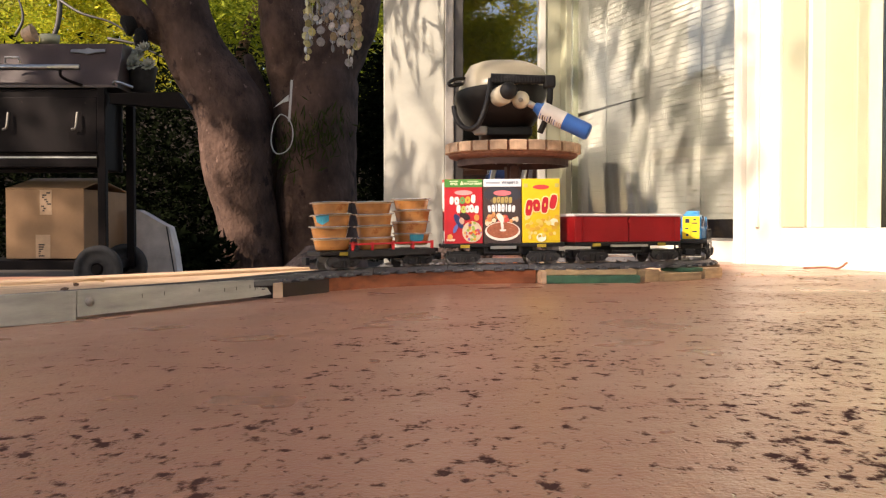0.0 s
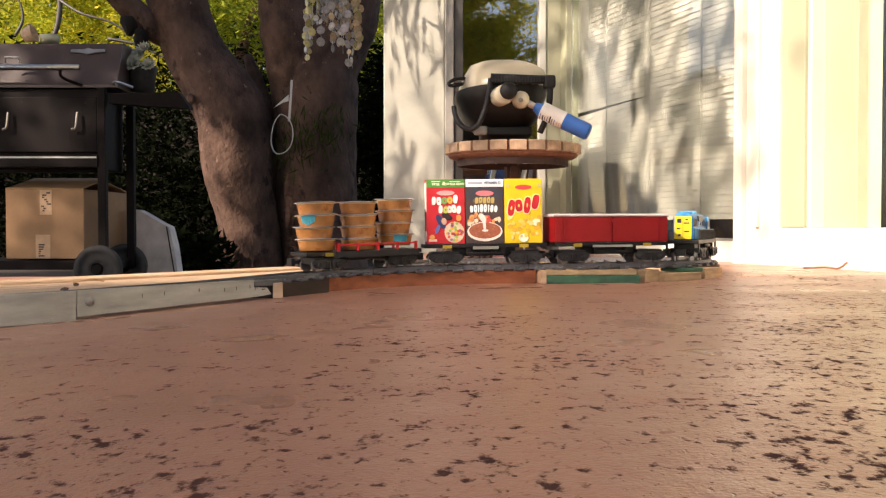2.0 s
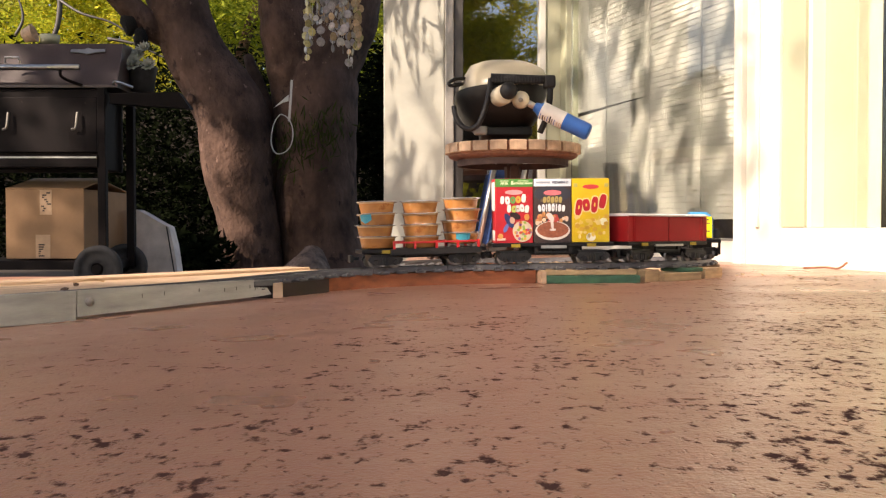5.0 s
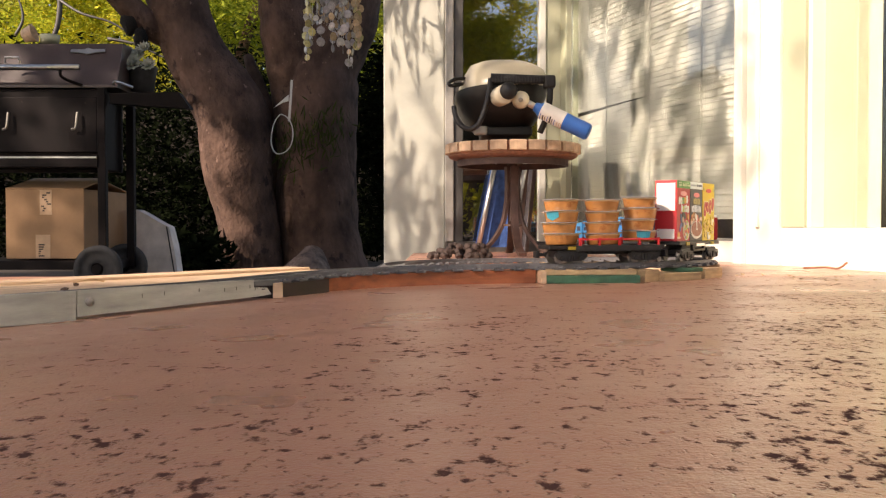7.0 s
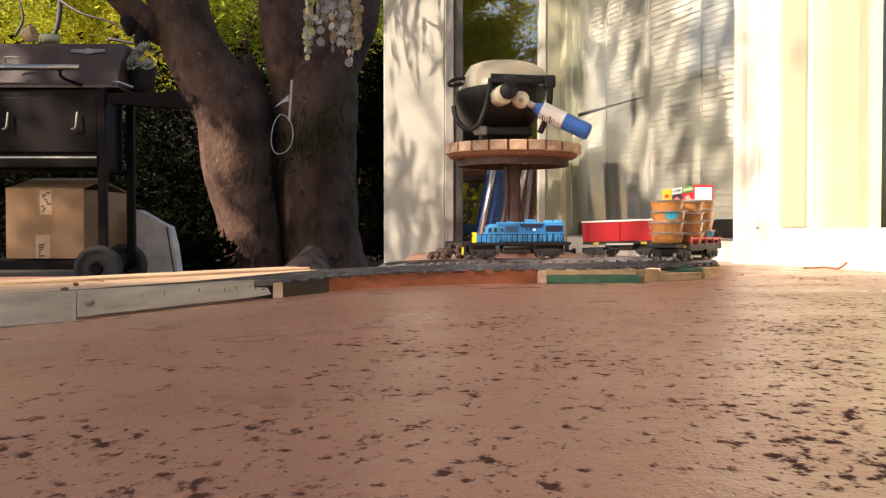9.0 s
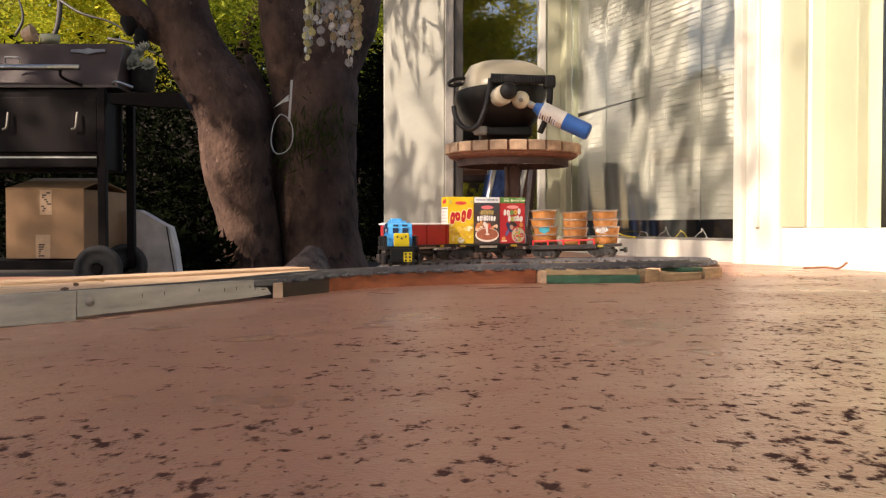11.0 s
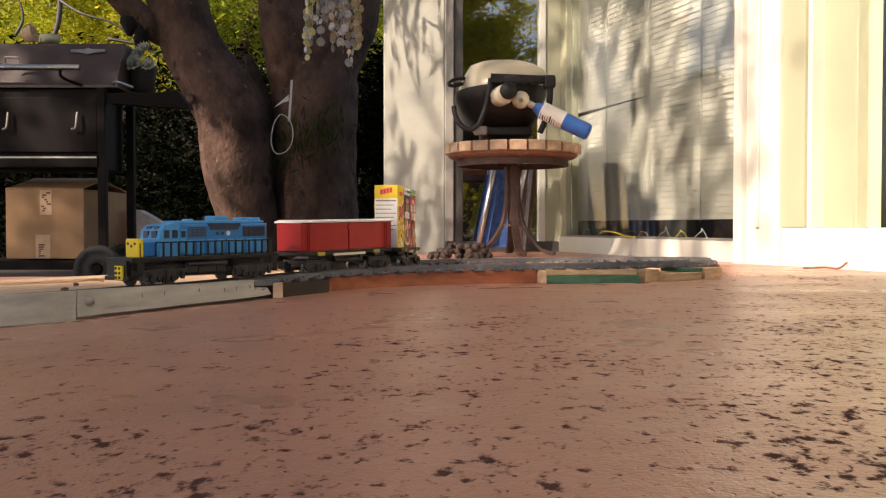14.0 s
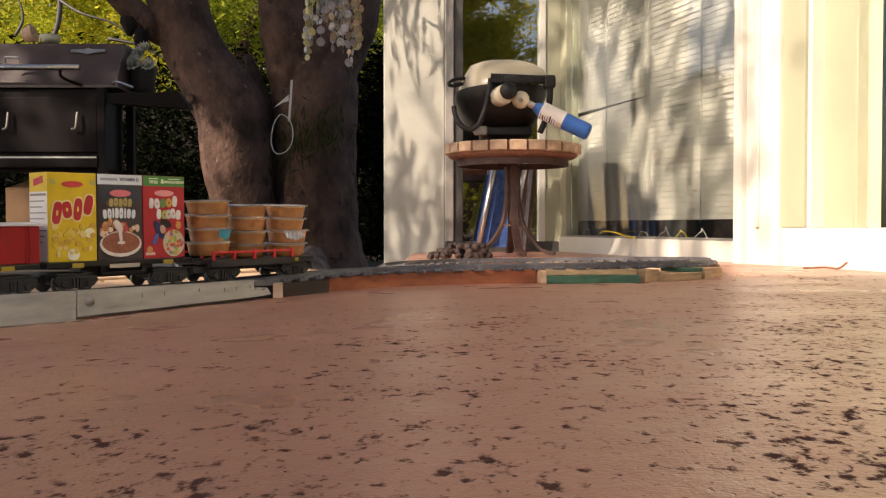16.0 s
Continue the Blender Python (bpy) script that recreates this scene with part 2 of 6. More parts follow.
RED_BRIGHT = mat("bright_red_plastic", (0.62, 0.02, 0.025), rough=0.35, scale=30, amount=0.1, bump=0.05)
WHITE_PLASTIC = mat("white_plastic", (0.70, 0.66, 0.66), rough=0.4, scale=30, amount=0.08, bump=0.05)
BLUE_PLASTIC = mat("sky_blue_plastic", (0.014, 0.17, 0.43), rough=0.4, spec=0.3, scale=30, amount=0.08, bump=0.05)
BLUE_LIGHT = mat("pale_blue_plastic", (0.035, 0.27, 0.56), rough=0.4, spec=0.35, scale=30, amount=0.08, bump=0.05)
YELLOW_PLASTIC = mat("yellow_plastic", (0.80, 0.60, 0.015), rough=0.4, scale=30, amount=0.08, bump=0.05)
NAVY = mat("dark_navy_plastic", (0.012, 0.02, 0.05), rough=0.35, scale=30, amount=0.1)
BARK = mat("grey_brown_bark", (0.128, 0.078, 0.060), rough=0.92, scale=7, amount=0.5, bump=0.8, bump_scale=34, stretch=(1, 1, 0.7), spec=0.2, depth=0.02, spots=[((0.05, 0.031, 0.026), 9.0, 0.60), ((0.21, 0.135, 0.11), 22.0, 0.66)])

# ---- the track's line: a lead, a switch, and a return loop of eight-inch toy curves ----
SEGMENTS = [(1.0729, 0.0), (0.2774, -3.0108), (0.1783, 0.0), (0.8494, 3.4503), (0.5556, 3.5847), (0.2783, -3.3928), (1.6, 0.0)]
RAIL_HEIGHT = [(0.0, 0.016), (0.60, 0.0245), (0.9, 0.0275), (1.07, 0.0325), (1.35, 0.0385), (1.6, 0.0410), (1.95, 0.0400), (2.4, 0.0278), (2.9, 0.0268), (3.21, 0.0325), (3.38, 0.0285), (3.68, 0.0262), (4.28, 0.020), (4.9, 0.014)]
LOOP_END = sum(l for l, _ in SEGMENTS[:-1])


def make_line(step=0.004):
    x, y, heading, s, rows = -0.85, 0.4936, radians(53.0864), 0.0, []
    ends = np.cumsum([l for l, _ in SEGMENTS])
    n = int(ends[-1] / step)
    for i in range(n):
        rows.append((s, x, y, heading))
        k = SEGMENTS[int(np.searchsorted(ends, s + step / 2))][1]
        x += math.cos(heading + k * step / 2) * step
        y += math.sin(heading + k * step / 2) * step
        heading += k * step
        s += step
    return np.array(rows)


LINE = make_line()
RAIL_S, RAIL_Z = [r[0] for r in RAIL_HEIGHT], [r[1] for r in RAIL_HEIGHT]


def line_at(s):
    """Place of the rails' top on the track's middle line, and heading, s metres along it."""
    x, y, h = (float(np.interp(s, LINE[:, 0], LINE[:, k])) for k in (1, 2, 3))
    return Vector((x, y, float(np.interp(s, RAIL_S, RAIL_Z)))), h


def car_pose(s, half):
    """Pose of a car whose two trucks stand half metres before and behind s."""
    a, b = line_at(s + half)[0], line_at(s - half)[0]
    d = (a - b).normalized()
    left = Vector((-d.y, d.x, 0)).normalized()
    up = d.cross(left)
    return Matrix.Translation((a + b) / 2) @ Matrix((d, left, up)).transposed().to_4x4()


# ---- ground, patio ----
def ground():
    bm = bmesh.new()
    bmesh.ops.create_grid(bm, x_segments=60, y_segments=60, size=60)
    for v in bm.verts:
        v.co.z = -0.2 + (0.02 * noise.noise(v.co * 0.7) if abs(v.co.x) < 14 else 0)
    tagged(part("ground", bm, SOIL), "dark garden soil with dry leaf litter", "ground", kind="structure")


def patio():
    bm = bmesh.new()
    xs = [-2.4 + 0.1 * i for i in range(40)]
    ys = [-3.0 + 0.2 * i for i in range(17)] + [0.25 + 0.05 * i for i in range(45)] + [2.6 + 0.2 * i for i in range(5)]
    grid = [[bm.verts.new((x, y, floor_z(x))) for x in xs] for y in ys]
    for j in range(len(ys) - 1):
        for i in range(len(xs) - 1):
            # beyond the lead the slab ends along a slanting edge
            if ys[j] > 2.0 and xs[i] < -0.15:
                continue
            bm.faces.new((grid[j][i], grid[j][i + 1], grid[j + 1][i + 1], grid[j + 1][i]))
    bmesh.ops.delete(bm, geom=[v for v in bm.verts if not v.link_faces], context="VERTS")
    r = bmesh.ops.extrude_face_region(bm, geom=bm.faces[:])
    for v in r["geom"]:
        if isinstance(v, bmesh.types.BMVert):
            v.co.z = -0.24
    bmesh.ops.recalc_face_normals(bm, faces=bm.faces[:])
    tagged(part("patio", bm, CONCRETE, smooth=False), "tan textured concrete patio with dark pits", "patio", kind="structure")


ground()
patio()

# ---- the house: a back wall that faces the camera, and a long wall that runs towards it on the right ----
WALL_A, WALL_B = Vector((1.4165 - 0.32 * 3.2, 3.2, 0)), Vector((1.4165 - 0.32 * 0.6, 0.6, 0))
WALL_DIR = (WALL_B - WALL_A).normalized()
WALL_IN = Vector((-WALL_DIR.y, WALL_DIR.x, 0))          # into the house
if WALL_IN.x < 0:
    WALL_IN = -WALL_IN
WALL_FRAME = Matrix.Translation(WALL_A) @ Matrix((WALL_DIR, WALL_IN, Vector((0, 0, 1)))).transposed().to_4x4()


def along(px):
    """Distance along the right wall at which the sight line of slope px (x over y) meets it."""
    y = 1.4165 / (px + 0.32)
    return (Vector((px * y, y, 0)) - WALL_A).length


def wall_piece(name, u0, u1, v0, v1, z0, z1, material, parent=None, bevel=0.002, label=""):
    return part(name, boxed(u0, u1, v0, v1, z0, z1, bevel), material, parent, label, at=WALL_FRAME if parent is None else None)


def house():
    u_blind0, u_blind1 = along(0.131), along(0.3137)
    u_post1, u_panel = along(0.3614), along(0.375)
    u_win0, u_win1 = along(0.385), along(0.433)
    end = (WALL_B - WALL_A).length + 2.0
    top = 2.6
    w = tagged(wall_piece("wall_east", u_blind1, u_post1, -0.02, 0.12, 0.0, top, WHITE_PAINT), "white painted wooden house wall between glazed doors", "wall", kind="structure")
    wall_piece("base_board", u_post1, end, -0.01, 0.12, 0.0, 0.095, WHITE_PAINT, w)
    wall_piece("base_board", 0.0, u_blind1, -0.005, 0.12, 0.0, 0.062, WHITE_PAINT, w)
    wall_piece("moulding", u_blind1 + 0.02, u_blind1 + 0.05, -0.035, -0.02, 0.0, top, WHITE_PAINT, w)
    wall_piece("moulding", u_blind1 + 0.09, u_blind1 + 0.10, -0.028, -0.02, 0.095, top, WHITE_PAINT, w)
    wall_piece("lintel", 0.0, end, 0.0, 0.12, 2.1, top, WHITE_PAINT, w)
    # sliding door with blinds
    door = tagged(wall_piece("door_1", u_blind1 - 0.020, u_blind1, 0.0, 0.05, 0.062, 2.1, CREAM_PAINT), "aged metal sliding glass door with closed white blinds behind", "door", kind="structure")
    wall_piece("frame", 0.0, 0.05, 0.0, 0.05, 0.062, 2.1, CREAM_PAINT, door)
    wall_piece("frame", 0.05, u_blind1 - 0.020, 0.0, 0.05, 0.062, 0.068, FRAME_GREY, door)
    g = wall_piece("pane", 0.05, u_blind1 - 0.020, 0.02, 0.026, 0.068, 2.1, GLASS, door, bevel=0)
    g.visible_shadow = False
    # right window
    win = tagged(wall_piece("window_1", u_post1, u_win0, -0.012, 0.06, 0.095, 2.1, CREAM_PAINT), "cream framed fixed window with pale curtain inside", "window", kind="structure")
    wall_piece("frame", u_win0, u_win0 + 0.012, -0.004, 0.06, 0.095, 2.1, WHITE_PAINT, win)
    wall_piece("frame", u_win1, u_win1 + 0.012, -0.004, 0.06, 0.095, 2.1, CREAM_PAINT, win)
    wall_piece("panel", u_win0 + 0.012, u_win1, 0.03, 0.05, 0.095, 2.1, CREAM_PAINT, win)
    g = wall_piece("pane", u_win1 + 0.012, end, 0.02, 0.026, 0.095, 2.1, GLASS, win, bevel=0)
    g.visible_shadow = False
    # curtain behind the right window
    cur = thing("curtain", WALL_FRAME @ pose(u_win1 + 0.03, 0.09, 0.0), "pale cream curtain hanging in soft folds behind glass", "curtain")
    bm = bmesh.new()
    cols = []
    for i in range(140):
        x = 0.012 * i
        y = 0.018 * math.sin(x * 55) + 0.008 * math.sin(x * 140 + 1)
        cols.append([bm.verts.new((x + 0.01 * math.sin(z * 2 + i), y * (1 - 0.2 * math.sin(z * 3)), z)) for z in (0.1, 0.4, 0.8, 1.2, 1.6, 2.1)])
    for a, b2 in zip(cols, cols[1:]):
        for k in range(5):
            bm.faces.new((a[k], b2[k], b2[k + 1], a[k + 1]))
    part("cloth", bm, mat("cream_cloth", (0.50, 0.50, 0.36), rough=0.9, scale=30, amount=0.15, bump=0.2), cur, smooth=True)
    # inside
    tagged(wall_piece("wall_inside", -0.4, end, 1.0, 1.1, -0.1, top, INSIDE), "room wall behind the glass, dimness put into its colour", "wall", kind="structure")
    # back wall
    by = 3.2
    b = tagged(part("wall_north", boxed(-0.20, 0.006, by, by + 0.12, -0.2, top, 0.004), GREY_PAINT), "weathered white painted panel wall", "wall", kind="structure")
    part("lintel", boxed(0.006, 0.41, by, by + 0.12, 2.1, top), GREY_PAINT, b)
    part("sill", boxed(0.006, 0.41, by - 0.01, by + 0.12, -0.2, 0.045, 0.003), DARK_FRAME, b)
    d = tagged(part("door_2", boxed(0.006, 0.036, by - 0.015, by + 0.06, 0.045, 2.1, 0.003), FRAME_GREY), "dark glazed door that mirrors green trees", "door", kind="structure")
    part("frame", boxed(0.036, 0.068, by - 0.005, by + 0.06, 0.045, 2.1, 0.003), DARK_FRAME, d)
    part("frame", boxed(0.322, 0.345, by - 0.012, by + 0.06, 0.045, 2.1, 0.003), WHITE_PAINT, d)
    part("frame", boxed(0.345, 0.41, by - 0.004, by + 0.06, 0.045, 2.1, 0.003), CREAM_PAINT, d)
    g = part("pane", boxed(0.068, 0.322, by + 0.015, by + 0.021, 0.045, 2.1), GLASS_COATED, d)
    g.visible_shadow = False
    tagged(part("wall_room", boxed(-0.20, 1.8, by + 1.6, by + 1.7, -0.1, top), INSIDE), "room wall behind the glazed door, dimness put into its colour", "wall", kind="structure")
    tagged(part("wall_west", boxed(-0.20, -0.13, by + 0.12, by + 1.7, -0.2, top), GREY_PAINT), "weathered white side wall", "wall", kind="structure")
    tagged(part("ceiling", boxed(-0.2, 3.5, 0.6, by + 1.7, top, top + 0.1), WHITE_PAINT), "plain white room ceiling and eave", "ceiling", kind="structure")
    return u_blind0, u_blind1


U0, U1 = house()


def blind():
    """Narrow closed slats in one hanging blind."""
    b = thing("venetian_blind", WALL_FRAME @ pose(0.055, 0.045, 0), "white slatted venetian blind, closed, hanging inside the glass door", "blind")
    wide = U1 - 0.020 - 0.06
    bm = bmesh.new()
    rng = random.Random(3)
    prof = [(0.0, 0.0), (0.0016, 0.0095), (0.0032, 0.0188), (0.0026, 0.0190), (0.0008, 0.0097), (-0.0007, 0.0003)]
    ends = []
    for k in range(7):
        x = wide * k / 6
        ends.append([bm.verts.new((x, y, z)) for y, z in prof])
    for a, c in zip(ends, ends[1:]):
        for i in range(len(prof)):
            bm.faces.new((a[i], c[i], c[(i + 1) % 6], a[(i + 1) % 6]))
    bm.faces.new(ends[0][::-1])
    bm.faces.new(ends[-1])
    bmesh.ops.recalc_face_normals(bm, faces=bm.faces[:])
    me = finish(bm)
    me.materials.append(SLAT)
    for i in range(84):
        s = new("slat", me)
        s.parent = b
        tilt = rng.uniform(-3, 3)
        drop = {22: 0.016, 21: 0.012, 20: 0.005, 19: 0.007}.get(i, 0.0)
        s.matrix_basis = pose(0, 0, 0.115 + 0.0155 * i - drop, tilt * 0.6, rng.uniform(-0.05, 0.05) - math.degrees(drop / (wide * 0.6)), 0)
    for u in (0.22, 0.5, 0.78):
        part("cord", tube(bmesh.new(), [(wide * u, -0.002, 0.11), (wide * u, -0.002, 1.5)], 0.0012, 5), SLAT, b)


blind()
# ---- timber under the track ----
def lead_beam():
    """The long aluminium bar under the lead, and the wide pale board behind it."""
    p, h = line_at(0.0)
    turn = Matrix.Translation((p.x, p.y, 0)) @ pose(0, 0, 0, 0, 0, math.degrees(h))
    bar = thing("aluminium_rail_bar", turn, "scuffed grey aluminium bar lying beside the toy track", "metal bar")
    part("bar", boxed(0.30, 0.700, -0.038, -0.033, -0.004, 0.0288, 0.0008), ALU, bar)
    bm = bmesh.new()
    prism(bm, [(0.7012, 0.0), (0.962, 0.0065), (0.985, 0.0085), (0.978, 0.0175), (0.955, 0.0190), (0.955, 0.0288), (0.7012, 0.0288)], -0.0375, -0.0325)
    part("bar", bm, ALU, bar)
    part("bolt", turned([(0, 0.0028), (0.003, 0.0025), (0.005, 0.001), (0.0052, 0)], 14, pose(0.716, -0.0375, 0.0155, 90)), GREY_CAST, bar, smooth=True)
    rng = random.Random(2)
    for i, u in enumerate((0.784, 0.815, 0.866, 0.906, 0.925, 0.948, 0.957, 0.960)):
        part("slot", boxed(u - 0.0004, u + 0.0004, -0.0379, -0.0374, 0.016 + 0.001 * (i % 3), 0.0205 + 0.001 * (i % 3), m=None), DARK_FRAME, bar)
    part("slot", boxed(0.968, 0.974, -0.0379, -0.0374, 0.0150, 0.0165), DARK_FRAME, bar)
    part("clip_plate", boxed(0.957, 1.003, -0.036, -0.028, 0.0195, 0.0275, 0.0015), TRACK_GREY, bar, "grey plastic end clip")
    board = thing("wide_board", turn, "pale weathered timber board lying beside the track", "board")
    part("board", boxed(-0.4, 0.52, 0.042, 0.30, 0.001, 0.0158, 0.002), WOOD_PALE, board)
    part("board", boxed(0.523, 1.40, 0.042, 0.30, 0.001, 0.0160, 0.002), WOOD_PALE, board)
    part("board", boxed(-0.4, 1.40, 0.303, 0.365, 0.001, 0.0205, 0.002), WOOD_PALE, board)
    for u, v in ((0.66, 0.12), (0.80, 0.15), (0.40, 0.16), (0.55, 0.25), (0.95, 0.10), (0.86, 0.22), (0.3, 0.28)):
        bm = bmesh.new()
        bmesh.ops.create_icosphere(bm, subdivisions=1, radius=0.0045)
        for w in bm.verts:
            w.co = Vector((w.co.x * 1.7, w.co.y, w.co.z * 0.6)) * (1 + 0.3 * noise.noise(w.co * 300))
        lump = part("dry_leaf", bm, BARK, at=turn @ pose(u, v, 0.0175, 0, 0, 70 * u * 10))
        tagged(lump, "small dry brown leaf lying on the board", "leaf", "dry leaves on the board")
    for k, pts in enumerate((((0.60, 0.20), (0.625, 0.21), (0.645, 0.19), (0.655, 0.17)), ((0.50, 0.30), (0.535, 0.27), (0.56, 0.265)), ((0.88, 0.26), (0.90, 0.25), (0.93, 0.26)))):
        twig = part("dry_twig", tube(bmesh.new(), spline([(u, v, 0.0182 + 0.004 * (i % 2)) for i, (u, v) in enumerate(pts)], 5), 0.0016, 6), WOOD_BLOCK, at=turn)
        tagged(twig, "thin curled dry twig lying on the board", "twig", "dry twigs")
    peg = tagged(part("wooden_peg", boxed(-0.0066, 0.0066, -0.008, 0.008, 0, 0.0205, 0.0008), WOOD_PALE, at=pose(-0.222, 1.272, 0.0025, 0, 0, 10)), "pale wooden peg standing by the track joint", "wood block")


lead_beam()


def strip_under(name, s0, s1, right, left, depth_fn, top_drop, material, label, category):
    """A board that follows the line between s0 and s1."""
    bm = bmesh.new()
    n = max(2, int((s1 - s0) / 0.03))
    rows = []
    for i in range(n + 1):
        p, h = line_at(s0 + (s1 - s0) * i / n)
        side = Vector((-math.sin(h), math.cos(h), 0))
        zt = p.z - top_drop
        a, b = p - side * right, p + side * left
        rows.append([bm.verts.new((a.x, a.y, zt)), bm.verts.new((b.x, b.y, zt)), bm.verts.new((b.x, b.y, depth_fn(b.x))), bm.verts.new((a.x, a.y, depth_fn(a.x)))])
    for a, b in zip(rows, rows[1:]):
        for k in range(4):
            bm.faces.new((a[k], b[k], b[(k + 1) % 4], a[(k + 1) % 4]))
    bm.faces.new(rows[0][::-1])
    bm.faces.new(rows[-1])
    bmesh.ops.recalc_face_normals(bm, faces=bm.faces[:])
    return tagged(part(name, bm, material), label, category)


def straight_board(name, a, b, width, z0, z1, material, label, category="board", bevel=0.0012):
    """A plank with its near long edge from a to b."""
    a, b = Vector((*a, 0)), Vector((*b, 0))
    d = (b - a).normalized()
    m = Matrix.Translation(a) @ Matrix((d, Vector((-d.y, d.x, 0)), Vector((0, 0, 1)))).transposed().to_4x4()
    ob = part(name, boxed(0, (b - a).length, 0, width, z0, z1, bevel), material, at=m)
    return tagged(ob, label, category)


def track_pieces():
    """Toy track: two rails on crosswise sleepers, sixteen studs a piece."""
    def sleepers(s0, s1, name, label):
        t = thing(name, Matrix.Identity(4), label, "toy track", "toy track pieces")
        for k in (-0.0188, 0.0188):
            bm = bmesh.new()
            rows = []
            n = max(2, int((s1 - s0) / 0.012))
            for i in range(n + 1):
                p, h = line_at(s0 + (s1 - s0) * i / n)
                side = Vector((-math.sin(h), math.cos(h), 0))
                rows.append([bm.verts.new(p + side * (k + w) + Vector((0, 0, z))) for w, z in ((-0.0022, -0.0075), (-0.0022, 0), (0.0022, 0), (0.0022, -0.0075))])
            for a, b in zip(rows, rows[1:]):
                for j in range(4):
                    bm.faces.new((a[j], b[j], b[(j + 1) % 4], a[(j + 1) % 4]))
            bm.faces.new(rows[0][::-1])
            bm.faces.new(rows[-1])
            bmesh.ops.recalc_face_normals(bm, faces=bm.faces[:])
            part("rail", bm, TRACK_GREY, t)
        n = max(1, round((s1 - s0) / 0.032))
        for i in range(n):
            s = s0 + (s1 - s0) * (i + 0.5) / n
            p, h = line_at(s)
            bm = boxed(-0.008, 0.008, -0.032, 0.032, -0.0092, -0.0056, 0.0006)
            for y in (-0.028, 0.028):
                for x in (-0.004, 0.004):
                    lathe(bm, [(0.0024, -0.0056), (0.0024, -0.0039), (0, -0.0039)], 8, Matrix.Translation((x, y, 0)))
            part("sleeper", bm, TRACK_GREY, t, at=Matrix.Translation(p) @ pose(0, 0, 0, 0, 0, math.degrees(h)))
    s = 0.30
    while s < LOOP_END - 0.02:
        e = min(s + 0.128, LOOP_END)
        sleepers(s, e - 0.0006, "track_piece", "dark grey plastic toy train track piece")
        s += 0.128


track_pieces()
# boards under the near side of the loop, and offcuts that level it
def under_z(x):
    return floor_z(x) - 0.001

strip_under("dark_board", 0.99, 1.10, 0.035, 0.034, under_z, 0.0095, mat("dark_stained_board", (0.026, 0.012, 0.009), rough=0.6, scale=30, amount=0.4), "dark brown timber offcut under the switch", "board")
strip_under("orange_board", 1.102, 1.463, 0.022, 0.036, under_z, 0.0095, WOOD_ORANGE, "orange stained timber board on edge under the track", "board")


straight_board("green_board", (0.151, 1.447), (0.305, 1.462), 0.07, 0.0105, 0.0225, WOOD_GREEN, "worn green painted board under the track")
straight_board("timber_strip", (0.149, 1.459), (0.302, 1.476), 0.06, 0.0227, 0.0312, WOOD_BLOCK, "thin raw timber strip on the green board")
straight_board("timber_block", (0.150, 1.440), (0.158, 1.441), 0.04, 0.0105, 0.0300, WOOD_PALE, "pale splintered wood block end", "wood block")
straight_board("timber_block", (0.314, 1.470), (0.343, 1.498), 0.05, 0.0112, 0.0305, WOOD_BLOCK, "short raw timber offcut under the track", "wood block")
straight_board("timber_block", (0.348, 1.486), (0.418, 1.530), 0.05, 0.0115, 0.0245, WOOD_BLOCK, "flat raw timber offcut under the track", "wood block")
straight_board("green_board", (0.385, 1.522), (0.425, 1.547), 0.05, 0.0247, 0.0310, WOOD_GREEN, "thin green painted packing piece")
straight_board("timber_block", (0.432, 1.558), (0.472, 1.600), 0.045, 0.0117, 0.0290, WOOD_BLOCK, "raw timber offcut beside the track", "wood block")
strip_under("plywood_strip", 1.86, 2.42, 0.036, 0.036, under_z, 0.0095, WOOD_PALE, "pale plywood packing under the track", "board")
strip_under("orange_board", 2.425, 2.70, 0.033, 0.036, under_z, 0.0095, WOOD_ORANGE, "orange stained timber board under the far track", "board")
straight_board("timber_block", (0.188, 1.985), (0.203, 1.985), 0.03, 0.0105, 0.0185, WOOD_PALE, "small pale wood wedge by the far track", "wood block")


# ---- the train ----
TRUCK_GREY = mat("worn_grey_plastic", (0.018, 0.016, 0.017), rough=0.5, scale=90, amount=0.3, bump=0.1)
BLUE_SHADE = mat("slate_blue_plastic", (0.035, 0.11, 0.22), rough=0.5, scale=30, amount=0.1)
OCHRE = mat("dull_yellow_plastic", (0.36, 0.26, 0.02), rough=0.5, scale=30, amount=0.15)


